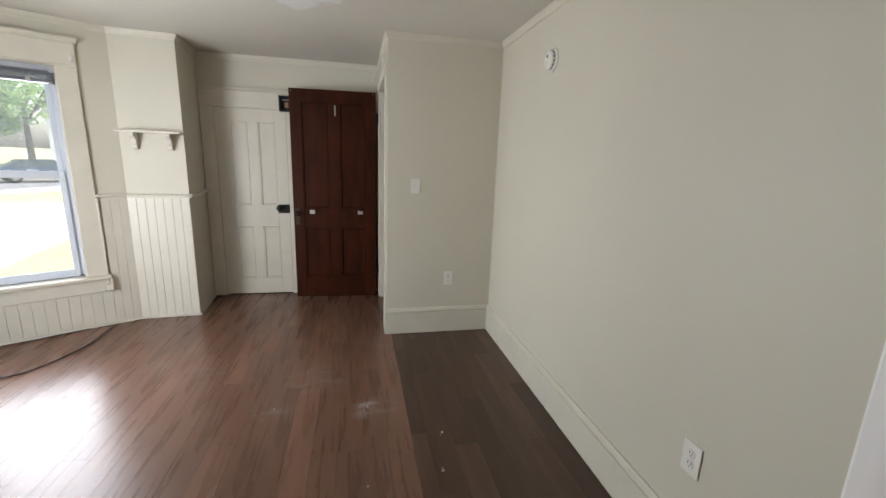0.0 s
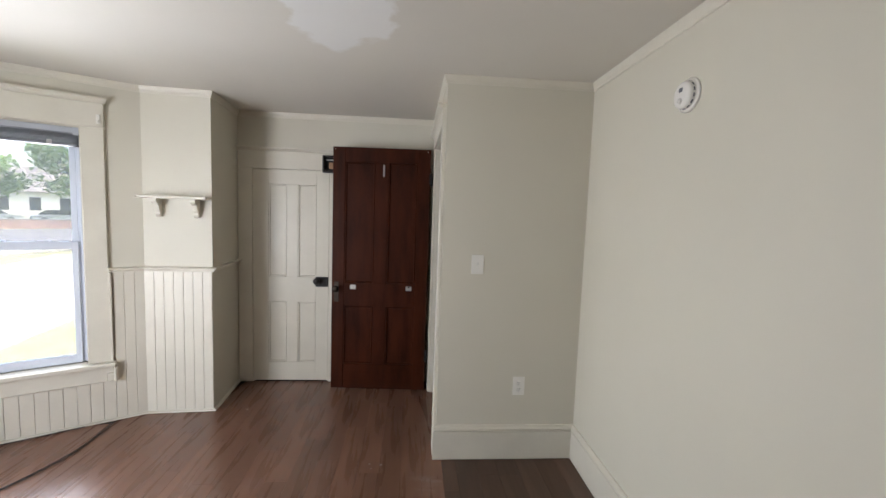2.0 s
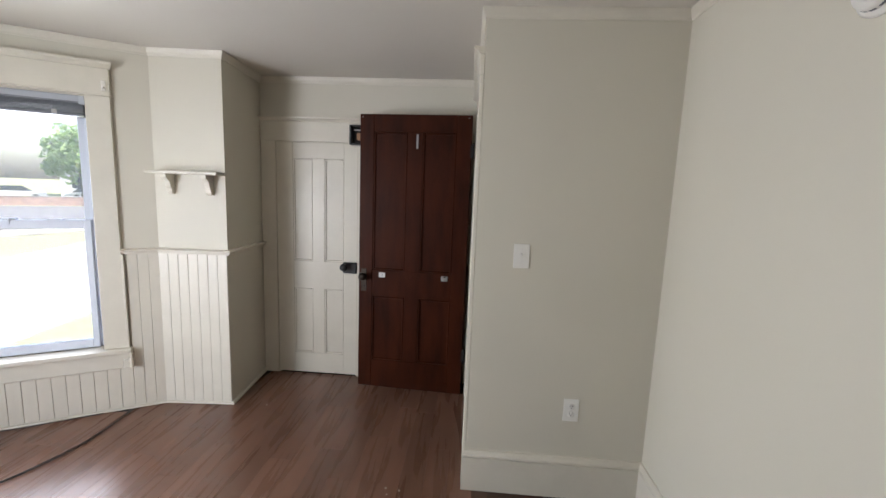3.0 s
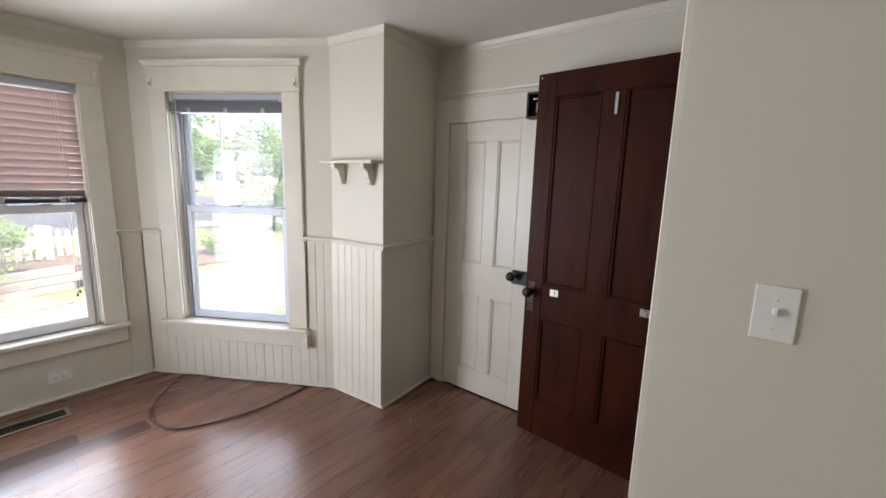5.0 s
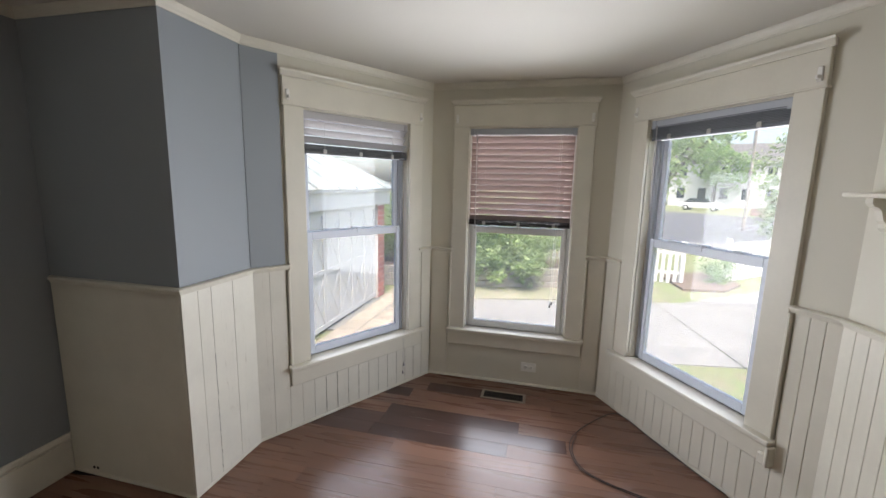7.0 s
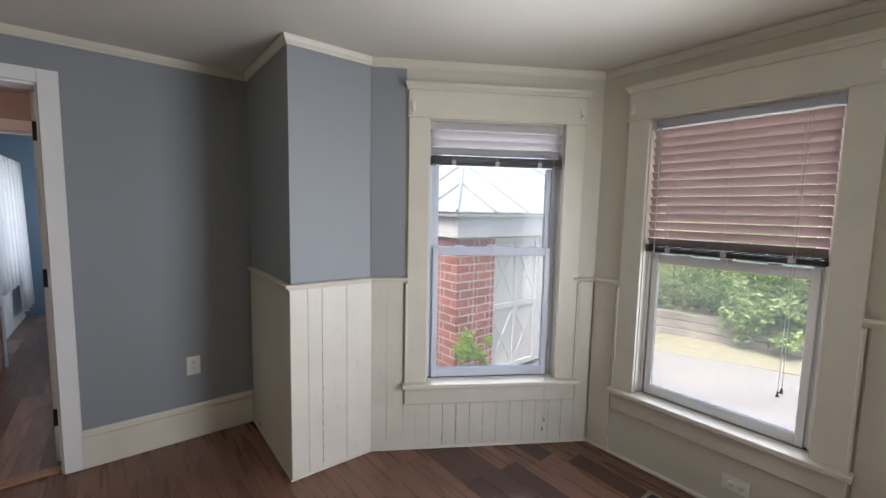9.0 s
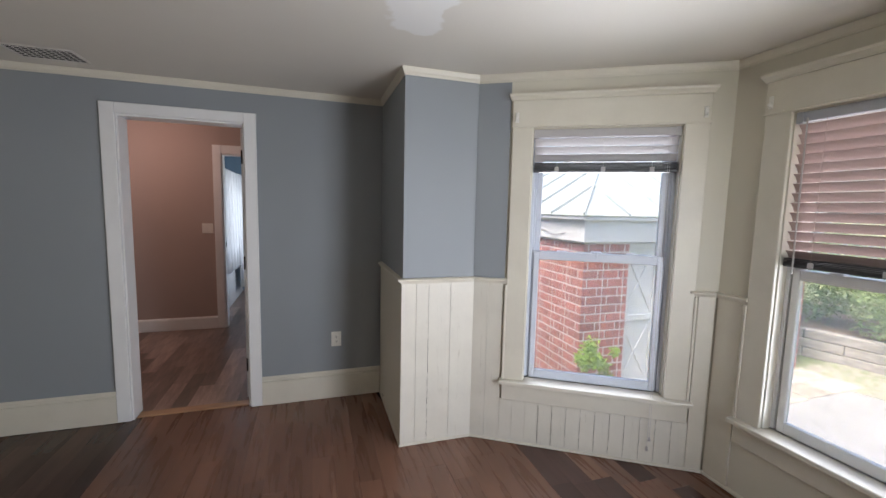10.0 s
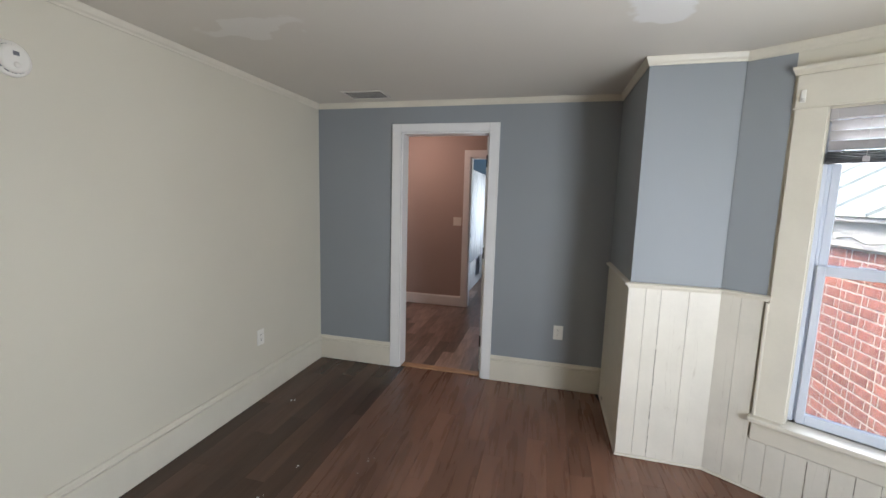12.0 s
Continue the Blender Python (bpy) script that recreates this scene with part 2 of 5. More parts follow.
def ceiling_paint():
    """Off-white ceiling with brighter repair patches that have ragged rims, and a faint grey stain."""
    m = material("ceiling_paint", (0.70, 0.665, 0.60), 0.7, vary=0.015, scale=1.2, fine=300, bump=0.1, relief=0.001)
    n, l = m.node_tree.nodes, m.node_tree.links
    b = n["Principled BSDF"]
    src = b.inputs["Base Color"].links[0].from_socket
    geo, wob = n.new("ShaderNodeTexCoord"), n.new("ShaderNodeTexNoise")
    wob.inputs["Scale"].default_value, wob.inputs["Detail"].default_value = 3.5, 4
    l.new(geo.outputs["Object"], wob.inputs["Vector"])
    shift, warp = n.new("ShaderNodeVectorMath"), n.new("ShaderNodeVectorMath")
    shift.operation, warp.operation = "SUBTRACT", "MULTIPLY_ADD"
    shift.inputs[1].default_value = (0.5, 0.5, 0.5)
    l.new(wob.outputs["Color"], shift.inputs[0])
    l.new(shift.outputs[0], warp.inputs[0])
    warp.inputs[1].default_value = (0.5, 0.5, 0)
    l.new(geo.outputs["Object"], warp.inputs[2])
    for cx, cy, rx, ry, turn, color, soft in PATCHES:
        mp = n.new("ShaderNodeMapping")
        mp.vector_type = "TEXTURE"
        mp.inputs["Location"].default_value = (cx, cy, 2.312)
        mp.inputs["Rotation"].default_value = (0, 0, radians(turn))
        mp.inputs["Scale"].default_value = (rx, ry, 1)
        l.new(warp.outputs[0], mp.inputs["Vector"])
        ln = n.new("ShaderNodeVectorMath")
        ln.operation = "LENGTH"
        l.new(mp.outputs[0], ln.inputs[0])
        r = n.new("ShaderNodeMapRange")
        r.inputs["From Min"].default_value, r.inputs["From Max"].default_value = 1 - soft, 1
        r.inputs["To Min"].default_value, r.inputs["To Max"].default_value = 1, 0
        l.new(ln.outputs["Value"], r.inputs["Value"])
        mx = n.new("ShaderNodeMix")
        mx.data_type = "RGBA"
        l.new(r.outputs[0], mx.inputs["Factor"])
        l.new(src, mx.inputs["A"])
        mx.inputs["B"].default_value = (*color, 1)
        src = mx.outputs["Result"]
    l.new(src, b.inputs["Base Color"])
    return m


def cracked(name, color):
    """Old trim paint with fine upright cracks."""
    m = material(name, color, 0.4, vary=0.025, scale=5, fine=60, bump=0.1)
    n, l = m.node_tree.nodes, m.node_tree.links
    b = n["Principled BSDF"]
    src = b.inputs["Base Color"].links[0].from_socket
    co, mp, tex = n.new("ShaderNodeTexCoord"), n.new("ShaderNodeMapping"), n.new("ShaderNodeTexNoise")
    mp.inputs["Scale"].default_value = (9, 9, 0.55)
    tex.inputs["Scale"].default_value, tex.inputs["Detail"].default_value, tex.inputs["Distortion"].default_value = 1.6, 5, 0.4
    l.new(co.outputs["Object"], mp.inputs["Vector"])
    l.new(mp.outputs[0], tex.inputs["Vector"])
    off = n.new("ShaderNodeMath")
    off.operation = "COMPARE"
    off.inputs[1].default_value, off.inputs[2].default_value = 0.58, 0.0018
    l.new(tex.outputs["Fac"], off.inputs[0])
    mx = n.new("ShaderNodeMix")
    mx.data_type = "RGBA"
    l.new(off.outputs[0], mx.inputs["Factor"])
    l.new(src, mx.inputs["A"])
    mx.inputs["B"].default_value = (color[0] * 0.78, color[1] * 0.76, color[2] * 0.73, 1)
    l.new(mx.outputs["Result"], b.inputs["Base Color"])
    return m


OLD_TRIM = cracked("cracked_cream_trim_paint", (0.69, 0.655, 0.565))
PATCHES = [(-0.25, 2.30, 0.21, 0.47, 12, (0.80, 0.79, 0.765), 0.14), (0.5, 1.52, 0.32, 0.09, -6, (0.76, 0.735, 0.685), 0.16),
           (-1.28, 1.5, 0.15, 0.27, 0, (0.80, 0.79, 0.765), 0.13)]
CEILING = ceiling_paint()


# ---- building helpers ----
def part(name, bm, mat, parent=None, label=""):
    """Links a bmesh as one mesh object, under a thing or a part."""
    me = bpy.data.meshes.new(name)
    bmesh.ops.recalc_face_normals(bm, faces=bm.faces)
    bm.to_mesh(me)
    bm.free()
    me.materials.append(mat)
    ob = new(name, me)
    ob.parent = parent
    if label:
        ob["label"] = label
    return ob


def thing(name, m, label, category, group="", kind=""):
    ob = new(name)
    ob.matrix_world = m
    ob.empty_display_size = 0.1
    return tagged(ob, label, category, group, kind)


def box(bm, x0, y0, z0, x1, y1, z1, bevel=0.0, segments=1, turn=None):
    """Adds a box between two corners, with bevelled edges."""
    part_bm = bmesh.new() if bevel or turn else bm
    vs = [part_bm.verts.new((x, y, z)) for z in (z0, z1) for x, y in ((x0, y0), (x1, y0), (x1, y1), (x0, y1))]
    for f in ((3, 2, 1, 0), (4, 5, 6, 7), (0, 1, 5, 4), (1, 2, 6, 5), (2, 3, 7, 6), (3, 0, 4, 7)):
        part_bm.faces.new([vs[i] for i in f])
    if part_bm is not bm:
        if bevel:
            bmesh.ops.bevel(part_bm, geom=part_bm.edges, offset=bevel, segments=segments, affect="EDGES", profile=0.5)
        if turn:
            bmesh.ops.transform(part_bm, matrix=turn, verts=part_bm.verts)
        merge(bm, part_bm)
    return bm


def merge(bm, other):
    me = bpy.data.meshes.new("tmp")
    other.to_mesh(me)
    other.free()
    bm.from_mesh(me)
    bpy.data.meshes.remove(me)
    return bm


def boxed(*args, **kw):
    return box(bmesh.new(), *args, **kw)


def prism(bm, outline, z0, z1):
    """A prism over a flat outline of (x, y)."""
    lo, hi = [bm.verts.new((x, y, z0)) for x, y in outline], [bm.verts.new((x, y, z1)) for x, y in outline]
    bm.faces.new(lo[::-1])
    bm.faces.new(hi)
    for i in range(len(outline)):
        j = (i + 1) % len(outline)
        bm.faces.new((lo[i], lo[j], hi[j], hi[i]))
    return bm


def extrude_profile(bm, profile, u0, u1, skew0=0.0, skew1=0.0):
    """Sweeps a (v, z) profile along u, from u0 to u1; the skews mitre its ends by v."""
    a = [bm.verts.new((u0 + skew0 * v, v, z)) for v, z in profile]
    b = [bm.verts.new((u1 + skew1 * v, v, z)) for v, z in profile]
    bm.faces.new(a[::-1])
    bm.faces.new(b)
    for i in range(len(profile)):
        j = (i + 1) % len(profile)
        bm.faces.new((a[i], a[j], b[j], b[i]))
    return bm


def lathe(bm, profile, steps=24, m=None):
    """Turns a (radius, height) profile round z."""
    rings = []
    for r, z in profile:
        if r < 1e-6:
            rings.append([bm.verts.new((0, 0, z))])
        else:
            rings.append([bm.verts.new((r * math.cos(2 * math.pi * i / steps), r * math.sin(2 * math.pi * i / steps), z)) for i in range(steps)])
    for a, b in zip(rings, rings[1:]):
        for i in range(steps):
            j = (i + 1) % steps
            quad = [a[i % len(a)], a[j % len(a)], b[j % len(b)], b[i % len(b)]]
            quad = list(dict.fromkeys(quad))
            if len(quad) > 2:
                bm.faces.new(quad)
    for f in bm.faces:
        f.smooth = True
    if m:
        bmesh.ops.transform(bm, matrix=m, verts=bm.verts)
    return bm


def tube(bm, points, radius, steps=8):
    """A round tube along a smooth line through the points."""
    pts = [Vector(p) for p in points]
    line = []
    for i in range(len(pts) - 1):
        p0, p1, p2, p3 = pts[max(i - 1, 0)], pts[i], pts[i + 1], pts[min(i + 2, len(pts) - 1)]
        for k in range(8):
            t = k / 8
            line.append(0.5 * (2 * p1 + (p2 - p0) * t + (2 * p0 - 5 * p1 + 4 * p2 - p3) * t * t + (3 * p1 - p0 - 3 * p2 + p3) * t ** 3))
    line.append(pts[-1])
    rings = []
    for i, p in enumerate(line):
        d = (line[min(i + 1, len(line) - 1)] - line[max(i - 1, 0)]).normalized()
        side = d.cross(Vector((0, 0, 1)))
        side = side.normalized() if side.length > 1e-4 else Vector((1, 0, 0))
        up = side.cross(d)
        rings.append([bm.verts.new(p + radius * (math.cos(2 * math.pi * k / steps) * side + math.sin(2 * math.pi * k / steps) * up)) for k in range(steps)])
    for a, b in zip(rings, rings[1:]):
        for k in range(steps):
            f = bm.faces.new((a[k], a[(k + 1) % steps], b[(k + 1) % steps], b[k]))
            f.smooth = True
    bm.faces.new(rings[0])
    bm.faces.new(rings[-1][::-1])
    return bm


def wall_pose(a, b):
    """Local axes of a wall from a to b: x along it, y into the room, z up."""
    d = (Vector(b) - Vector(a)).normalized()
    return Matrix(((d.x, -d.y, 0, a[0]), (d.y, d.x, 0, a[1]), (0, 0, 1, 0), (0, 0, 0, 1)))


# ---- the room's plan, counter-clockwise ----
HEIGHT, THICK = 2.312, 0.14
PLAN = [(1.108, 0.0), (1.108, 3.01), (0.238, 3.01), (0.238, 4.17), (-1.415, 4.17), (-1.372, 3.63), (-1.815, 3.592),
        (-3.018, 2.865), (-3.018, 1.533), (-1.845, 0.80), (-1.384, 0.795), (-1.386, 0.0)]
NAMES = ["east", "closet_face", "closet_side", "north", "chase_north_side", "chase_north", "bay_north", "bay_west", "bay_south",
         "chase_south", "chase_south_side", "south"]
# openings: along the wall, from and to, sill and head
OPEN = {"bay_north": (0.72 - 0.405, 0.72 + 0.405, 0.43, 1.99), "bay_west": (0.655 - 0.389, 0.655 + 0.389, 0.43, 1.99),
        "bay_south": (0.645 - 0.405, 0.645 + 0.405, 0.43, 1.99), "closet_side": (0.135, 0.94, 0.0, 2.04),
        "south": (1.386 - 0.418, 1.386 + 0.326, 0.0, 2.06), "north": (0.238 + 1.29 - 0.632 - 0.004, 0.238 + 1.29 + 0.004, 0.0, 1.845)}


def outer(i):
    """The outer corner at plan corner i, where the two offset wall faces meet."""
    p, q, r = (Vector(PLAN[(i + k) % len(PLAN)]) for k in (-1, 0, 1))
    d0, d1 = (q - p).normalized(), (r - q).normalized()
    n0, n1 = Vector((d0.y, -d0.x)), Vector((d1.y, -d1.x))
    return q + THICK * (n0 + n1) / (1 + n0.dot(n1))


def build_wall(i):
    a, b = Vector(PLAN[i]), Vector(PLAN[(i + 1) % len(PLAN)])
    oa, ob_ = outer(i), outer((i + 1) % len(PLAN))
    d = (b - a).normalized()
    n = Vector((d.y, -d.x))
    bm = bmesh.new()
    name = NAMES[i]
    if name in OPEN:
        u0, u1, z0, z1 = OPEN[name]
        p0, p1 = a + d * u0, a + d * u1
        q0, q1 = p0 + n * THICK, p1 + n * THICK
        prism(bm, [a, p0, q0, oa], 0, HEIGHT)
        prism(bm, [p1, b, ob_, q1], 0, HEIGHT)
        prism(bm, [p0, p1, q1, q0], z1, HEIGHT)
        if z0 > 0:
            prism(bm, [p0, p1, q1, q0], 0, z0)
    else:
        prism(bm, [a, b, ob_, oa], 0, HEIGHT)
    mat = BLUE if name in ("south", "chase_south", "chase_south_side") else CREAM
    words = "blue-grey painted plaster wall" if mat is BLUE else "smooth cream painted plaster wall"
    return tagged(part("wall_" + name, bm, mat), words, "wall", kind="structure")


WALLS = {NAMES[i]: build_wall(i) for i in range(len(PLAN))}
POSE = {NAMES[i]: wall_pose(PLAN[i], PLAN[(i + 1) % len(PLAN)]) for i in range(len(PLAN))}
LENGTH = {NAMES[i]: (Vector(PLAN[(i + 1) % len(PLAN)]) - Vector(PLAN[i])).length for i in range(len(PLAN))}


def on_wall(name, bm):
    """Moves what was drawn in a wall's own axes to its place."""
    bmesh.ops.transform(bm, matrix=POSE[name], verts=bm.verts)
    return bm


# ceiling: one slab over the plan
bm = bmesh.new()
prism(bm, [outer(i) for i in range(len(PLAN))], HEIGHT, HEIGHT + 0.15)
tagged(part("ceiling", bm, CEILING), "off-white painted ceiling with brighter repair patches", "ceiling", kind="structure")


# crown moulding and baseboards
def mitre(i):
    """Skew of a strip's ends at plan corners i and i+1, so that neighbours meet."""
    out = []
    for k in (0, 1):
        p, q, r = (Vector(PLAN[(i + k + s) % len(PLAN)]) for s in (-1, 0, 1))
        turn = (q - p).angle_signed(r - q)
        out.append(math.tan(-turn / 2) * (1 if k == 0 else -1))
    return out


CROWN = [(0.0, 2.266), (0.006, 2.266), (0.008, 2.276), (0.015, 2.286), (0.02, 2.30), (0.022, 2.3105), (0.0, 2.3105)]
BASE = [(0.0, 0.004), (0.019, 0.004), (0.019, 0.181), (0.011, 0.183), (0.011, 0.189), (0.022, 0.191), (0.022, 0.2), (0.014, 0.209), (0.010, 0.22), (0.0, 0.22)]
SHOE = [(0.0, 0.004), (0.016, 0.004), (0.014, 0.014), (0.006, 0.02), (0.0, 0.02)]
for i, name in enumerate(NAMES):
    s0, s1 = mitre(i)
    ob = part("crown_moulding", on_wall(name, extrude_profile(bmesh.new(), CROWN, 0, LENGTH[name], s0, s1)), TRIM)
    tagged(ob, "slim cream painted crown moulding along the ceiling", "trim", kind="structure")
    runs = [(0, LENGTH[name], s0, s1)]
    if name == "south":
        runs = [(0, 0.887, s0, 0), (1.386 + 0.407, LENGTH[name], 0, s1)]
    elif name in ("closet_side", "north"):
        runs = []
    tall = name in ("east", "closet_face", "south")
    for u0, u1, k0, k1 in runs:
        ob = part("baseboard", on_wall(name, extrude_profile(bmesh.new(), BASE if tall else SHOE, u0, u1, k0, k1)), TRIM)
        tagged(ob, "tall cream baseboard with a moulded top edge" if tall else "thin cream shoe moulding at the floor", "baseboard", kind="structure")


# ---- wainscot: vertical boards under a cap rail ----
CAP_Z = 1.065
CAP = [(0.0, CAP_Z - 0.022), (0.016, CAP_Z - 0.022), (0.02, CAP_Z - 0.008), (0.034, CAP_Z - 0.004), (0.036, CAP_Z + 0.004), (0.03, CAP_Z + 0.01), (0.0, CAP_Z + 0.01)]


def boards(name, u0, u1, count, z0, z1, depth=0.013, jitter=0.0, mat=None, over=0.0, bevel=0.0017):
    rnd = random.Random(hash_of(name) + int(u0 * 100))
    step = (u1 - u0) / count
    for k in range(count):
        a, b = u0 + k * step + 0.0007, u0 + (k + 1) * step - 0.0007 + (over if k == count - 1 else 0.0)
        d = depth + jitter * rnd.uniform(-0.5, 0.5)
        ob = part("wainscot_board", boxed(a, 0.0006, z0, b, d, z1, bevel=bevel), mat or TRIM, WALLS[name])
        ob.matrix_world = POSE[name]


def hash_of(word):
    return sum(ord(c) * (i + 3) for i, c in enumerate(word))


def cap_rail(name, u0, u1, s0=0.0, s1=0.0):
    ob = part("cap_rail", extrude_profile(bmesh.new(), CAP, u0, u1, s0, s1), TRIM, WALLS[name])
    ob.matrix_world = POSE[name]


M = {name: mitre(i) for i, name in enumerate(NAMES)}
TOP = CAP_Z - 0.02
boards("chase_north", 0.0, LENGTH["chase_north"], 7, 0.02, TOP)
cap_rail("chase_north", 0, LENGTH["chase_north"], *M["chase_north"])
cap_rail("chase_north_side", 0.022, LENGTH["chase_north_side"], 0, M["chase_north_side"][1])
L3 = LENGTH["bay_north"]
C3 = 0.72
boards("bay_north", 0.0, C3 - 0.545, 3, 0.02, TOP)
boards("bay_north", C3 - 0.545, C3 + 0.545, 16, 0.02, 0.30)
boards("bay_north", C3 + 0.545, L3 - 0.012, 1, 0.02, TOP)
cap_rail("bay_north", 0, C3 - 0.52, M["bay_north"][0], 0)
cap_rail("bay_north", C3 + 0.52, L3, 0, M["bay_north"][1])
L2, C2 = LENGTH["bay_west"], 0.655
boards("bay_west", 0.014, C2 - 0.525, 1, 0.02, TOP)
boards("bay_west", C2 + 0.525, L2 - 0.014, 1, 0.02, TOP)
cap_rail("bay_west", 0, C2 - 0.5, M["bay_west"][0], 0)
cap_rail("bay_west", C2 + 0.5, L2, 0, M["bay_west"][1])
L1, C1 = LENGTH["bay_south"], 0.645
boards("bay_south", 0.014, C1 - 0.545, 1, 0.02, TOP)
boards("bay_south", C1 - 0.545, C1 + 0.30, 10, 0.02, 0.30, jitter=0.002, mat=OLD_TRIM, bevel=0.001)
boards("bay_south", C1 + 0.30, C1 + 0.545, 3, 0.02, 0.30, jitter=0.001, mat=OLD_TRIM, bevel=0.0006)
boards("bay_south", C1 + 0.545, L1, 2, 0.02, TOP, jitter=0.001, mat=OLD_TRIM, bevel=0.0007)
cap_rail("bay_south", 0, C1 - 0.5, M["bay_south"][0], 0)
cap_rail("bay_south", C1 + 0.52, L1, 0, M["bay_south"][1])
LS = LENGTH["chase_south"]
for f0, f1 in ((0.0, 0.34), (0.34, 0.65), (0.65, 0.82), (0.82, 1.0)):
    boards("chase_south", f0 * LS, f1 * LS, 1, 0.02, TOP, jitter=0.0016, mat=OLD_TRIM, over=0.0105 if f1 == 1.0 else 0.0, bevel=0.0007)
cap_rail("chase_south", 0, LENGTH["chase_south"], *M["chase_south"])
boards("chase_south_side", 0.0, LENGTH["chase_south_side"] - 0.01, 1, 0.02, TOP, depth=0.01)
cap_rail("chase_south_side", 0, LENGTH["chase_south_side"], *M["chase_south_side"])
CRACK = material("exposed_dark_joint", (0.30, 0.26, 0.21), 0.9, vary=0.2, scale=30, bump=0)


def crack(wall, u, z0, z1, depth, width, seed):
    """A wavy, broken line where the paint has flaked along a joint."""
    rc = random.Random(seed)
    bm, z = bmesh.new(), z0
    while z < z1:
        ln = rc.uniform(0.02, 0.06)
        a, b = u + rc.uniform(-1, 1) * 0.0018, u + rc.uniform(-1, 1) * 0.0018
        w0, w1 = width * rc.uniform(0.3, 1.0), width * rc.uniform(0.3, 1.0)
        vs = [bm.verts.new(p) for p in ((a - w0, depth, z), (a + w0, depth, z), (b + w1, depth, z + ln), (b - w1, depth, z + ln))]
        bm.faces.new(vs)
        z += ln + (rc.uniform(0.005, 0.03) if rc.random() < 0.35 else 0.0)
    ob = part("paint_crack", bm, CRACK, WALLS[wall], "flaked paint along a board joint")
    ob.matrix_world = POSE[wall]


for f, z0, z1, w in ((0.65, 0.05, 0.66, 0.0022), (0.65, 0.72, 1.03, 0.0009)):
    crack("chase_south", f * LS, z0, z1, 0.0142, w, int(f * 100) + int(z0 * 50))
STEP1 = 0.845 / 10
for k, w in ((0, 0.0014), (1, 0.0012), (2, 0.0012), (3, 0.0012), (4, 0.0016), (5, 0.0012), (6, 0.0016), (7, 0.0014), (8, 0.002), (9, 0.0024)):
    crack("bay_south", C1 - 0.545 + (k + 1) * STEP1, 0.03, 0.29, 0.0153, w, 300 + k)
# the bay's south wall is blue beside the chase, above the cap
ob = part("painted_strip", boxed(C1 + 0.54, 0.0005, CAP_Z + 0.01, L1, 0.004, 2.262), BLUE, WALLS["bay_south"], "blue-grey painted strip beside the casing")
ob.matrix_world = POSE["bay_south"]


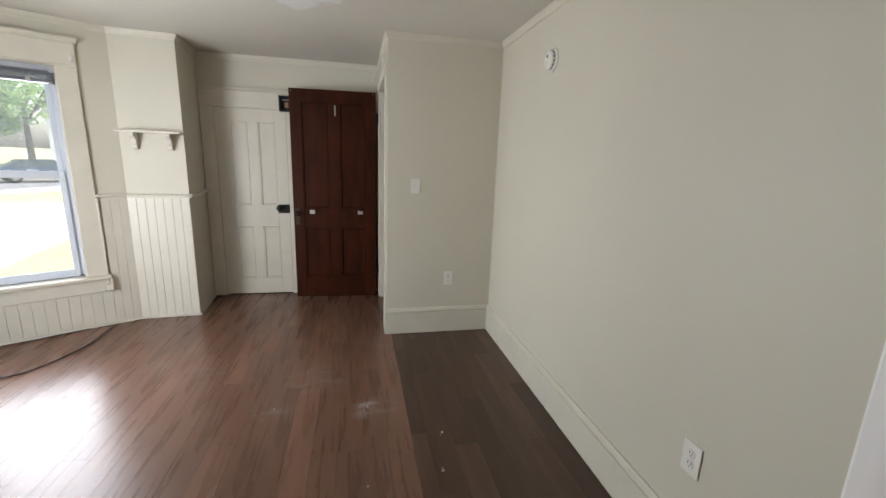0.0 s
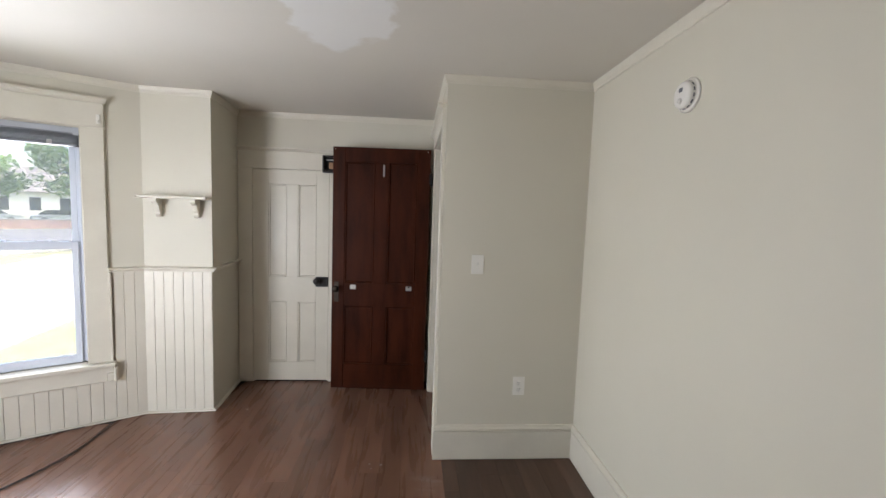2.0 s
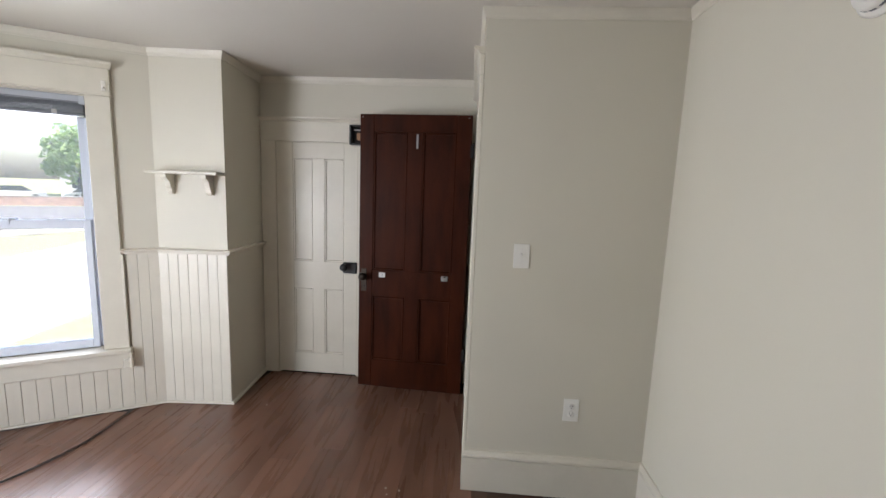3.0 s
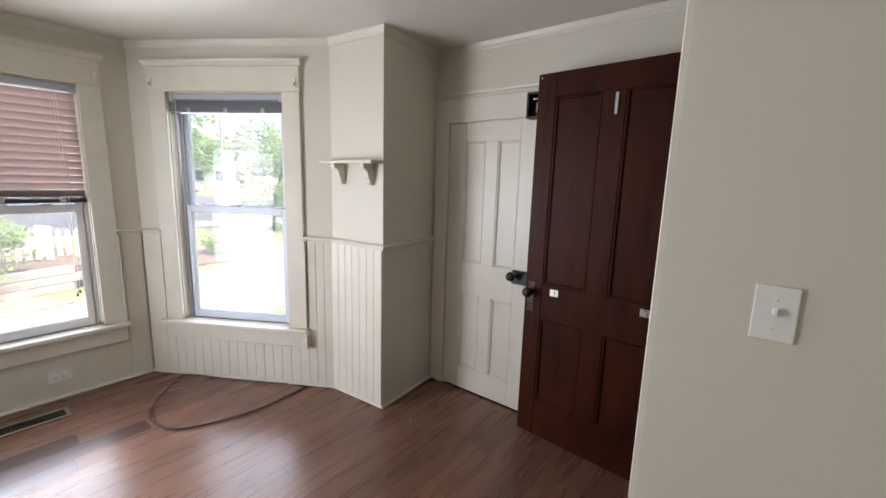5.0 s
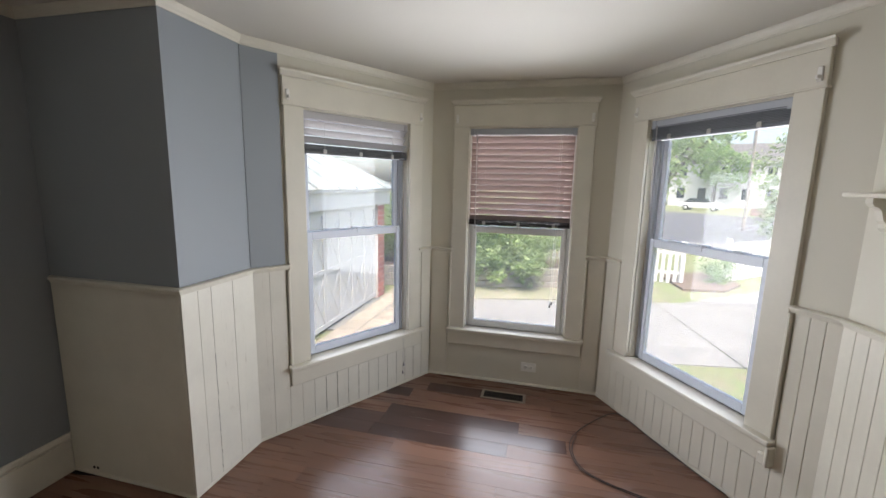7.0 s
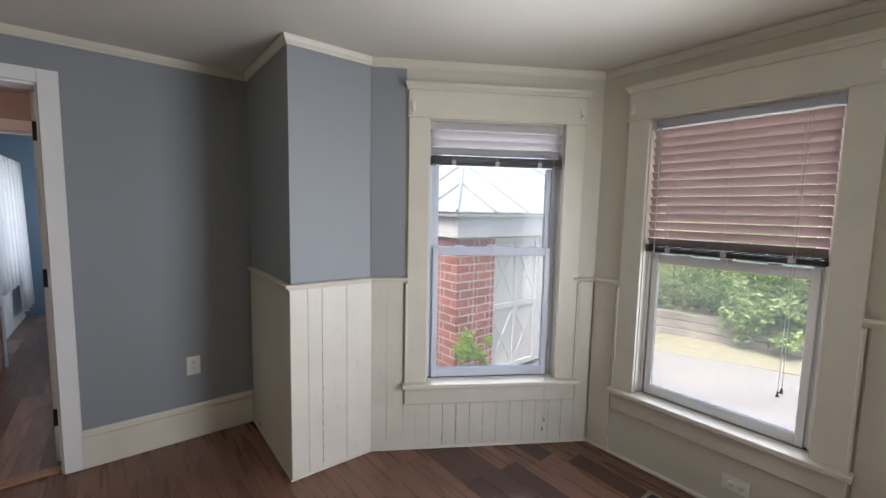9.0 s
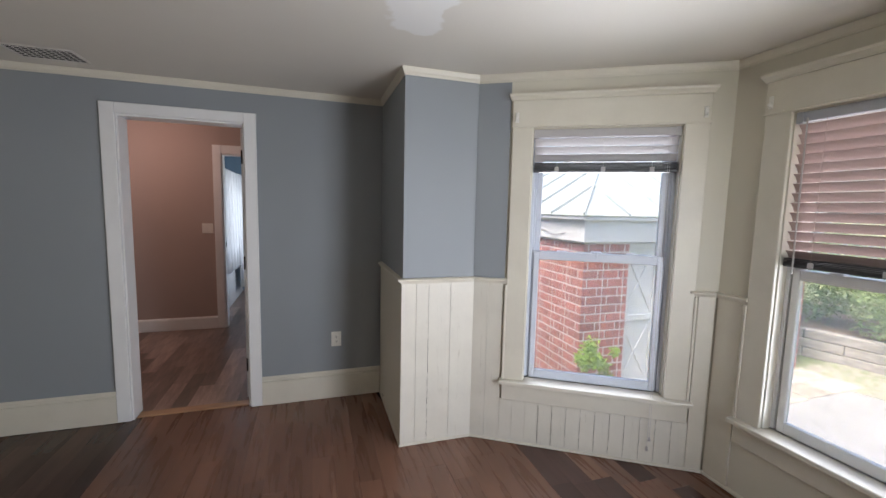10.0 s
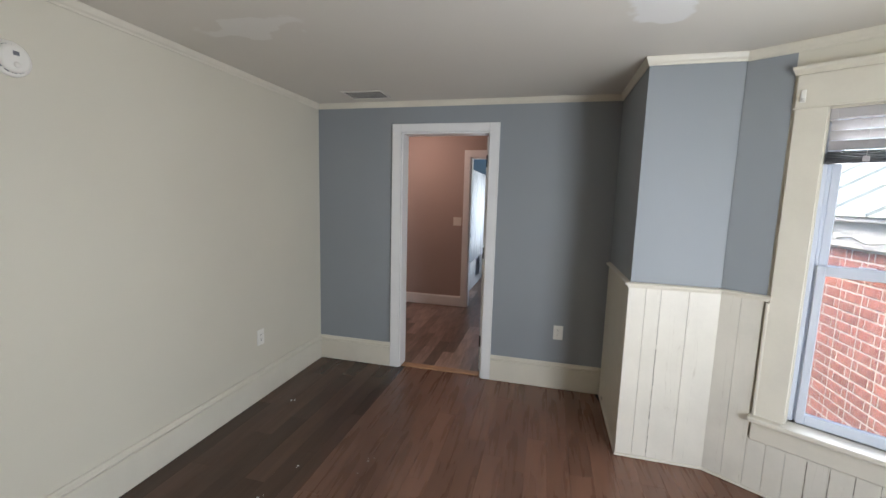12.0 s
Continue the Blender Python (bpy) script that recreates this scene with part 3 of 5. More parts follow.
# ---- windows ----
def window(number, wall, c, sash_mat=None, wide=1.0):
    """A double-hung window: casing with a crowned header, stool, apron, jambs and two vinyl sashes."""
    m = POSE[wall] @ pose(c, 0, 0)
    w = thing("window_%d" % number, m @ Matrix.Diagonal((wide, 1, 1, 1)), "white vinyl double-hung window in a cream painted wood casing", "window", kind="structure")
    h = 0.405
    vinyl = sash_mat or VINYL_SHADED
    for s in (-1, 1):
        a, b = sorted((s * h, s * 0.525))
        part("side_casing", boxed(a, 0.0005, 0.432, b, 0.022, 2.0, bevel=0.003), TRIM, w)
        part("casing_edge", boxed(min(s * 0.523, s * 0.537), 0.0005, 0.432, max(s * 0.523, s * 0.537), 0.03, CAP_Z - 0.025, bevel=0.003), TRIM, w)
        part("jamb", boxed(min(s * h, s * (h - 0.005)), -0.056, 0.432, max(s * h, s * (h - 0.005)), -0.001, 1.985), TRIM, w)
        part("sash_track", boxed(min(s * h, s * 0.384), -0.125, 0.432, max(s * h, s * 0.384), -0.057, 1.985, bevel=0.003), vinyl, w)
        part("track_lip", boxed(min(s * 0.384, s * 0.3705), -0.125, 0.432, max(s * 0.384, s * 0.3705), -0.0862 + 0.012, 1.972, bevel=0.002), vinyl, w)
    part("header", boxed(-0.528, 0.0005, 2.0, 0.528, 0.025, 2.15, bevel=0.003), TRIM, w)
    part("header_fillet", boxed(-0.534, 0.0005, 1.992, 0.534, 0.03, 2.002, bevel=0.002), TRIM, w)
    prof = [(0.0005, 2.15), (0.028, 2.15), (0.036, 2.16), (0.052, 2.172), (0.055, 2.184), (0.0005, 2.184)]
    part("header_crown", extrude_profile(bmesh.new(), prof, -0.528, 0.528, -0.35, 0.35), TRIM, w)
    part("stool", boxed(-0.55, -0.05, 0.405, 0.55, 0.065, 0.432, bevel=0.006, segments=2), TRIM, w)
    part("apron", boxed(-0.535, 0.0005, 0.295, 0.535, 0.026, 0.405, bevel=0.004), TRIM, w)
    part("head_jamb", boxed(-h, -0.125, 1.985, h, -0.001, 1.9895), TRIM, w)
    part("head_track", boxed(-0.384, -0.125, 1.972, 0.384, -0.057, 1.9848), vinyl, w)
    part("outer_sill", boxed(-h, -0.16, 0.41, h, -0.05, 0.43), vinyl, w)
    for name, y, z0, z1, rail_lo, rail_hi in (("lower_sash", -0.085, 0.4325, 1.25, 0.055, 0.05), ("upper_sash", -0.118, 1.20, 1.97, 0.05, 0.05)):
        e = 0.37
        st = 0.033
        sash = part(name, boxed(-e, y, z0, -e + st, y + 0.032, z1, bevel=0.003), vinyl, w)
        part("stile", boxed(e - st, y, z0, e, y + 0.032, z1, bevel=0.003), vinyl, sash)
        part("bottom_rail", boxed(-e + st, y + 0.001, z0, e - st, y + 0.031, z0 + rail_lo, bevel=0.003), vinyl, sash)
        part("top_rail", boxed(-e + st, y + 0.001, z1 - rail_hi, e - st, y + 0.031, z1, bevel=0.003), vinyl, sash)
        pane = part("pane", boxed(-e + st - 0.004, y + 0.013, z0 + rail_lo - 0.004, e - st + 0.004, y + 0.017, z1 - rail_hi + 0.004), GLASS, sash, "clear window glass")
        pane.visible_shadow = False
    for x in (-0.2, 0.2):
        part("tilt_latch", boxed(x - 0.03, -0.1, 1.25, x + 0.03, -0.06, 1.258, bevel=0.003), vinyl, w)
    lock = boxed(-0.03, -0.095, 1.25, 0.03, -0.058, 1.262, bevel=0.004)
    box(lock, -0.006, -0.062, 1.225, 0.006, -0.05, 1.262, bevel=0.003)
    part("sash_lock", lock, vinyl, w)
    lamp = new("window_daylight", bpy.data.lights.new("window_daylight", "AREA"))
    lamp.data.shape, lamp.data.size, lamp.data.size_y = "RECTANGLE", 0.72, 1.44
    lamp.data.energy, lamp.data.color = WINDOW_WATTS, (0.915, 0.98, 1.08)
    lamp.data.spread = radians(115)
    lamp.matrix_world = m @ pose(0, -0.0525, 1.2, 90)
    for s in (-1, 1):
        hook = boxed(s * 0.50 - 0.011, 0.025, 2.02, s * 0.50 + 0.011, 0.032, 2.08, bevel=0.003)
        box(hook, s * 0.50 - 0.006, 0.03, 2.03, s * 0.50 + 0.006, 0.05, 2.045, bevel=0.003)
        part("curtain_hook", hook, PLASTIC, w)
    return w


window(1, "bay_south", C1)
window(2, "bay_west", C2, VINYL_WHITE, 0.96)
w3 = window(3, "bay_north", C3)
block = boxed(-0.556, 0.0005, 0.30, -0.537, 0.06, 0.403, bevel=0.006)
box(block, -0.556, 0.027, 0.30, -0.50, 0.052, 0.36, bevel=0.008)
part("apron_return", block, TRIM, w3, "broken scrolled end of the apron")


def blind(wall, c, slats, tilt, stack, label, slat_mat, bottom, wand=0.0, cords=(), rail_mat=None, head_mat=None, half=0.397):
    """A venetian blind: headrail, single slats, a stack of drawn-up slats, bottom rail, ladder cords."""
    top = 1.9846
    b = thing("venetian_blind", POSE[wall] @ pose(c, -0.03, top), label, "blind", "window blinds")
    part("headrail", boxed(-half, -0.022, -0.045, half, 0.022, 0.0, bevel=0.003), head_mat or SLAT_WHITE, b)
    for s in (-1, 1):
        part("bracket", boxed(s * (half - 0.012) - 0.014, -0.026, -0.05, s * (half - 0.012) + 0.014, 0.027, 0.0, bevel=0.002), head_mat or SLAT_WHITE, b)
    n = len(slats)
    for k, z in enumerate(slats):
        prof = []
        for i in range(5):
            t = i / 4 - 0.5
            prof.append((t * 0.05, 0.004 * (1 - 4 * t * t)))
        prof += [(v, h - 0.0022) for v, h in reversed(prof)]
        s = extrude_profile(bmesh.new(), prof, -half + 0.006, half - 0.006)
        bmesh.ops.transform(s, matrix=pose(0, 0, z - top, tilt), verts=s.verts)
        part("slat", s, slat_mat, b)
    for k in range(stack):
        z = bottom - top + 0.022 + 0.0072 * k
        part("stacked_slat", boxed(-half + 0.006, -0.025, z, half - 0.006, 0.025, z + 0.0045, bevel=0.0012), rail_mat or (SLAT_GREY if k < stack - 3 else slat_mat), b)
    part("bottom_rail", boxed(-half + 0.004, -0.026, bottom - top, half - 0.004, 0.026, bottom - top + 0.02, bevel=0.004), rail_mat or SLAT_GREY, b)
    for x in (-0.26, 0.0, 0.26):
        for y in (-0.027, 0.027):
            part("ladder_cord", boxed(x - 0.0008, y - 0.0008, bottom - top, x + 0.0008, y + 0.0008, -0.04), slat_mat, b)
        part("cord_clip", boxed(x - 0.012, 0.024, bottom - top + 0.004, x + 0.012, 0.031, bottom - top + 0.03, bevel=0.002), SLAT_WHITE, b)
    for x, drop in cords:
        c = part("pull_cord", tube(bmesh.new(), [(x, 0.036, -0.03), (x + 0.002, 0.07, -0.5 * drop), (x + 0.004, 0.075, -drop)], 0.001, 6), SLAT_WHITE, b)
        part("tassel", lathe(bmesh.new(), [(0.0, 0.012), (0.004, 0.01), (0.008, -0.014), (0.0, -0.016)], 12, pose(x + 0.004, 0.075, -drop)), SLAT_WHITE if drop > 1.5 else SLAT_GREY, c)
    if wand:
        part("tilt_wand", tube(bmesh.new(), [(half - 0.05, 0.035, -0.03), (half - 0.052, 0.036, -wand / 2), (half - 0.055, 0.036, -wand)], 0.0035), SLAT_WHITE, b)
    return b


blind("bay_south", C1, [1.912, 1.866, 1.82], 50, 5, "mostly raised white venetian blind with a few hanging slats", SLAT_WHITE, 1.735, 0.0, ((-0.335, 1.86), (-0.345, 1.8)), SLAT_STACK)
blind("bay_west", C2, [1.91 - 0.0452 * k for k in range(14)], 54, 3, "half-lowered venetian blind with tilted slats, mauve as if shaded", SLAT_SHADED, 1.265, 0.75, ((-0.285, 1.28), (-0.272, 1.3)), SLAT_BLACK, HEADRAIL, 0.381)
blind("bay_north", C3, [], 0, 9, "fully raised venetian blind stacked under its headrail", SLAT_GREY, 1.865, 0.55, (), None, HEADRAIL)


# ---- doorways and doors ----
def casing(wall, u0, u1, head, width, mat, name, label, top=None, crown=False, proud=0.02, side=1):
    """Casing round an opening: two legs and a head, with jambs through the wall."""
    t = thing(name, POSE[wall], label, "door frame", kind="structure")
    y0, y1 = (0.0006, proud) if side > 0 else (-THICK - proud, -THICK - 0.0006)
    h2 = head + (top or width)
    part("leg", boxed(u0 - width, y0, 0.004, u0, y1, h2 if not crown else head, bevel=0.003), mat, t)
    part("leg", boxed(u1, y0, 0.004, u1 + width, y1, h2 if not crown else head, bevel=0.003), mat, t)
    if crown:
        part("head", boxed(u0 - width, y0, head, u1 + width, y1 + 0.003, h2 - 0.03, bevel=0.003), mat, t)
        prof = [(0.0006, h2 - 0.03), (0.024, h2 - 0.03), (0.034, h2 - 0.016), (0.048, h2 - 0.01), (0.05, h2), (0.0006, h2)]
        part("head_crown", extrude_profile(bmesh.new(), prof, u0 - width, u1 + width, -0.2, 0.2), mat, t)
    else:
        part("head", boxed(u0, y0, head, u1, y1 - 0.001, h2, bevel=0.003), mat, t)
    if side > 0:
        j = 0.012
        part("jamb", boxed(u0, -THICK, 0.004, u0 + j, 0.0004, head - j), mat, t)
        part("jamb", boxed(u1 - j, -THICK, 0.004, u1, 0.0004, head - j), mat, t)
        part("head_jamb", boxed(u0, -THICK, head - j, u1, 0.0004, head), mat, t)
    return t


def panel_door(name, m, w, h, thick, panels, mat, label, kind=""):
    """A stile-and-rail door. panels: (x0, x1, z0, z1). Local x from the free edge, y towards the viewer, z up."""
    d = thing(name, m, label, "door", kind=kind)
    xs = sorted({p[0] for p in panels} | {p[1] for p in panels})
    zs = sorted({p[2] for p in panels} | {p[3] for p in panels})
    part("stile", boxed(0, -thick, 0, xs[0], 0, h, bevel=0.003), mat, d)
    part("stile", boxed(xs[3], -thick, 0, w, 0, h, bevel=0.003), mat, d)
    part("muntin", boxed(xs[1], -thick + 0.0015, zs[0], xs[2], -0.0015, zs[3], bevel=0.002), mat, d)
    for z0, z1 in ((0, zs[0]), (zs[1], zs[2]), (zs[3], h)):
        part("rail", boxed(xs[0], -thick + 0.001, z0, xs[3], -0.001, z1, bevel=0.002), mat, d)
    for x0, x1, z0, z1 in panels:
        p = part("panel", boxed(x0 - 0.003, -thick + 0.012, z0 - 0.003, x1 + 0.003, -0.013, z1 + 0.003), mat, d)
        s = 0.014
        for a, b, c, e in ((x0, x0 + s, z0, z1), (x1 - s, x1, z0, z1), (x0 + s, x1 - s, z0, z0 + s), (x0 + s, x1 - s, z1 - s, z1)):
            part("moulding", boxed(a, -0.0135, c, b, -0.003, e, bevel=0.004), mat, p)
    return d


S0, S1 = OPEN["south"][:2]
casing("south", S0, S1, 2.06, 0.08, WHITE_TRIM, "door_1", "white painted casing of the open doorway to the hall", top=0.068)
casing("south", S0, S1, 2.06, 0.08, WHITE_TRIM, "door_1_hall_side", "white painted casing on the hall side of the doorway", top=0.068, side=-1)
tagged(part("threshold", on_wall("south", boxed(S0 + 0.017, -0.1, 0.001, S1 - 0.017, -0.02, 0.012, bevel=0.004)), OAK), "pale oak threshold strip in the doorway", "trim", kind="structure")
casing("closet_side", 0.135, 0.94, 2.04, 0.11, TRIM, "door_2", "cream painted casing of the entry doorway", top=0.12, crown=True)
casing("north", *OPEN["north"][:2], 1.845, 0.115, TRIM, "door_3", "cream painted casing with a crowned head round the closet door", top=0.175, crown=True)

# white four-panel closet door, shut
W0 = -1.29
white = panel_door("closet_door", pose(W0, 4.165, 0.012, 0, 0, 0) @ Matrix.Diagonal((1, -1, 1, 1)), 0.632, 1.828, 0.035,
                   [(0.125, 0.278, 0.92, 1.71), (0.37, 0.525, 0.92, 1.71), (0.125, 0.278, 0.165, 0.70), (0.37, 0.525, 0.165, 0.70)], TRIM,
                   "shut cream four-panel closet door with a black rim lock")
lock = part("rim_lock", boxed(0.525, 0.0, 0.84, 0.63, 0.022, 0.925, bevel=0.004), BLACK, white, "black iron rim lock")
part("knob", lathe(bmesh.new(), [(0.0, 0.075), (0.014, 0.074), (0.026, 0.066), (0.029, 0.055), (0.026, 0.044), (0.012, 0.036), (0.010, 0.0), (0.02, 0.0), (0.0, -0.002)],
                   20, pose(0.545, 0.02, 0.895, -90)), BLACK, lock, "round black knob")
for z in (0.25, 1.56):
    part("hinge", lathe(bmesh.new(), [(0.0, 0.045), (0.006, 0.045), (0.006, -0.045), (0.0, -0.045)], 10, pose(-0.006, 0.006, z)), TRIM, white)
# dark space behind the closed door
tagged(part("wall_closet_back", boxed(-1.5, 4.32, 0, 0.3, 4.34, HEIGHT), CREAM), "plain wall closing the closet", "wall", kind="structure")

# dark four-panel entry door, standing open
hinge, free = Vector((0.192, 3.962)), Vector((-0.601, 4.012))
dd = (hinge - free).normalized()
dark = panel_door("entry_door", Matrix(((dd.x, dd.y, 0, free.x), (dd.y, -dd.x, 0, free.y), (0, 0, 1, 0.012), (0, 0, 0, 1))), 0.794, 2.02, 0.036,
                  [(0.102, 0.345, 0.91, 1.90), (0.455, 0.69, 0.91, 1.90), (0.102, 0.345, 0.215, 0.71), (0.455, 0.69, 0.215, 0.71)], DARK_WOOD,
                  "open dark red-brown wooden four-panel entry door numbered 1")
plate = part("escutcheon", boxed(0.02, 0.0, 0.745, 0.06, 0.004, 0.915, bevel=0.0018), BRONZE, dark, "tall aged bronze lock plate")
part("knob", lathe(bmesh.new(), [(0.0, 0.068), (0.016, 0.066), (0.027, 0.056), (0.028, 0.046), (0.018, 0.036), (0.009, 0.03), (0.009, 0.004), (0.018, 0.003), (0.0, 0.0)],
                   20, pose(0.04, 0.003, 0.86, -90)), BRONZE, plate, "round dark bronze knob")
part("keyhole", lathe(bmesh.new(), [(0.0, 0.006), (0.006, 0.006), (0.006, 0.003), (0.0, 0.003)], 12, pose(0.04, 0.0, 0.785, -90)), BLACK, plate)
for x in (0.176, 0.64):
    c = part("door_clip", boxed(x - 0.024, 0.0, 0.855, x + 0.024, 0.003, 0.892, bevel=0.001), STEEL, dark, "small bright metal clip plate")
    part("clip_tongue", boxed(x - 0.008, 0.003, 0.862, x + 0.008, 0.012, 0.882, bevel=0.002), STEEL, c)
for z in (0.3, 1.78):
    h = part("hinge", boxed(0.786, -0.03, z - 0.045, 0.812, 0.003, z + 0.045, bevel=0.002), BLACK, dark, "black iron hinge")
    part("hinge_pin", lathe(bmesh.new(), [(0.0, 0.055), (0.007, 0.053), (0.007, -0.053), (0.0, -0.055)], 10, pose(0.806, 0.006, z)), BLACK, h)
for x in (0.02, 0.77):
    part("tack", lathe(bmesh.new(), [(0.0, 0.002), (0.004, 0.0015), (0.004, 0.0)], 8, pose(x, 0.0, 2.0, -90)), STEEL, dark)
NUMERAL = material("dull_metal", (0.42, 0.41, 0.39), 0.4, metal=0.9, vary=0.05, bump=0.02)
txt = bpy.data.curves.new("numeral", "FONT")
txt.body, txt.size, txt.extrude = "1", 0.14, 0.002
txt.materials.append(NUMERAL)
num = new("numeral", txt)
num.parent = dark
num.matrix_local = Matrix(((-1, 0, 0, 0.380), (0, 0, 1, 0.004), (0, 1, 0, 1.79), (0, 0, 0, 1))) @ Matrix.Diagonal((-1, 1, 1, 1))
num["label"] = "bright metal numeral 1"

# old black chime box on the closet door's head
bx = thing("chime_box", pose(-0.702, 4.143, 1.827), "small black box with an open brown front above the door", "door chime")
part("back", boxed(0, 0.0, 0, 0.13, 0.004, 0.14), BLACK, bx)
for a in ((0, -0.06, 0, 0.012, 0, 0.14), (0.118, -0.06, 0, 0.13, 0, 0.14), (0.012, -0.06, 0, 0.118, 0, 0.012), (0.012, -0.06, 0.128, 0.118, 0, 0.14)):
    part("side", boxed(*a, bevel=0.0015), BLACK, bx)
part("coil", boxed(0.05, -0.045, 0.035, 0.085, -0.002, 0.085, bevel=0.004), OAK, bx, "brown coil inside")
part("clapper", boxed(0.03, -0.05, 0.1, 0.11, -0.04, 0.108, bevel=0.002), STEEL, bx)

# ---- fixtures ----
def plate_at(name, wall, u, z, label, switch=False, sideways=False, blank=False):
    cat = "light switch" if switch else "outlet"
    t = thing(name, POSE[wall] @ pose(u, 0.0006, z) @ (pose(0, 0, 0, 0, 90, 0) if sideways else pose(0, 0, 0)), label, cat)
    part("cover_plate", boxed(-0.037, 0, -0.058, 0.037, 0.006, 0.058, bevel=0.0025, segments=2), PLASTIC, t)
    if switch:
        part("toggle_collar", boxed(-0.006, 0.006, -0.013, 0.006, 0.0075, 0.013), PLASTIC, t)
        part("toggle", boxed(-0.004, 0.006, -0.004, 0.004, 0.02, 0.01, bevel=0.0015, turn=pose(0, 0, 0, 12)), PLASTIC, t)
    elif not blank:
        for s in (-1, 1):
            f = part("receptacle", lathe(bmesh.new(), [(0.0, 0.0085), (0.015, 0.0085), (0.0165, 0.007), (0.0165, 0.004)], 20, pose(0, 0, s * 0.0195, -90)), PLASTIC, t)
            for x in (-0.006, 0.006):
                part("slot", boxed(x - 0.0011, 0.008, s * 0.0195 - 0.001, x + 0.0011, 0.0089, s * 0.0195 + 0.008), GAP, f)
            part("ground_hole", boxed(-0.002, 0.008, s * 0.0195 - 0.009, 0.002, 0.0089, s * 0.0195 - 0.005), GAP, f)
    for z in ((-0.03, 0.03) if switch else (0.0,)):
        part("screw", lathe(bmesh.new(), [(0.0, 0.0075), (0.003, 0.007), (0.003, 0.005)], 10, pose(0, 0, z, -90)), PLASTIC, t)
    return t


LC = LENGTH["closet_face"]
plate_at("light_switch", "closet_face", LC - 0.215, 1.222, "white toggle light switch plate on the cream wall", switch=True)
plate_at("outlet", "closet_face", LC - 0.504, 0.47, "white duplex outlet on the cream wall")
plate_at("outlet", "east", 0.83, 0.468, "white duplex outlet low on the long cream wall")
plate_at("outlet", "south", 0.352, 0.472, "white duplex outlet on the blue-grey wall")
plate_at("outlet", "bay_west", L2 - 0.816, 0.155, "white outlet mounted sideways below the bay window", sideways=True)

sd = thing("smoke_detector", POSE["east"] @ pose(2.15, 0.0006, 2.002, -90) @ Matrix.Scale(0.84, 4), "round white smoke detector on the cream wall", "smoke detector")
part("mount", lathe(bmesh.new(), [(0.0, 0.0), (0.078, 0.0), (0.078, 0.006), (0.07, 0.012), (0.0, 0.012)], 36), PLASTIC, sd)
body = part("body", lathe(bmesh.new(), [(0.062, 0.01), (0.062, 0.028), (0.058, 0.036), (0.044, 0.042), (0.0, 0.044)], 36), PLASTIC, sd)
part("test_button", lathe(bmesh.new(), [(0.013, 0.042), (0.013, 0.047), (0.0, 0.048)], 18, pose(0.0, 0.028, 0)), PLASTIC, body)
part("sounder", boxed(-0.011, -0.03, 0.042, 0.011, -0.012, 0.0452), SLAT_GREY, body)
for k in range(14):
    a = 2 * math.pi * k / 14
    part("vent_slot", boxed(-0.008, -0.0008, 0.017, 0.008, 0.0008, 0.024, turn=pose(0, 0, 0, 0, 0, math.degrees(a)) @ pose(0, -0.0622, 0)), SLAT_GREY, body)

# shelf on two scrolled brackets
sh = thing("wall_shelf", POSE["chase_north"] @ pose(0, 0, 1.555), "small cream wooden wall shelf on two scrolled brackets", "shelf")
LN = LENGTH["chase_north"]
part("board", boxed(-0.002, 0.0006, 0, LN - 0.005, 0.105, 0.019, bevel=0.004), TRIM, sh)
for u in (0.075, LN - 0.125):
    outline = [(0.0, 0.0), (0.088, 0.0), (0.088, -0.018), (0.08, -0.03), (0.066, -0.034), (0.055, -0.045), (0.05, -0.062), (0.044, -0.08),
               (0.034, -0.092), (0.034, -0.106), (0.026, -0.12), (0.012, -0.126), (0.0, -0.126)]
    bm = bmesh.new()
    prism(bm, [(v, z) for v, z in outline], 0, 0.032)
    bmesh.ops.transform(bm, matrix=Matrix(((0, 0, 1, u), (1, 0, 0, 0.0006), (0, 1, 0, 0), (0, 0, 0, 1))), verts=bm.verts)
    part("bracket", bm, TRIM, sh)

# ceiling lamp
cl = thing("ceiling_lamp", pose(-0.80, 2.0, HEIGHT - 0.0005) @ Matrix.Scale(0.88, 4), "flush ceiling lamp with an olive glass bowl, unlit", "ceiling lamp")
part("canopy", lathe(bmesh.new(), [(0.0, 0.0), (0.18, 0.0), (0.184, -0.014), (0.176, -0.022), (0.18, -0.032), (0.168, -0.04), (0.0, -0.04)], 40), BRONZE, cl, "dark bronze canopy ring")
part("bowl", lathe(bmesh.new(), [(0.168, -0.035), (0.165, -0.046), (0.148, -0.066), (0.118, -0.084), (0.075, -0.096), (0.03, -0.101), (0.0, -0.102)], 40), LAMP_GLASS, cl, "frosted olive glass bowl")
part("finial", lathe(bmesh.new(), [(0.0, -0.1), (0.018, -0.101), (0.02, -0.107), (0.013, -0.112), (0.01, -0.116), (0.0, -0.119)], 20), STEEL, cl, "brushed metal finial")

# ceiling vent with a square lattice
cv = thing("ceiling_vent", pose(0.53, 0.262, HEIGHT - 0.0015), "square-lattice metal return vent in the ceiling", "vent")
part("backing", boxed(-0.15, -0.10, -0.001, 0.15, 0.10, 0.0), GAP, cv)
for a in ((-0.165, -0.115, 0.165, -0.1), (-0.165, 0.1, 0.165, 0.115), (-0.165, -0.1, -0.15, 0.1), (0.15, -0.1, 0.165, 0.1)):
    part("frame", boxed(a[0], a[1], -0.008, a[2], a[3], 0.0, bevel=0.002), VENT_GREY, cv)
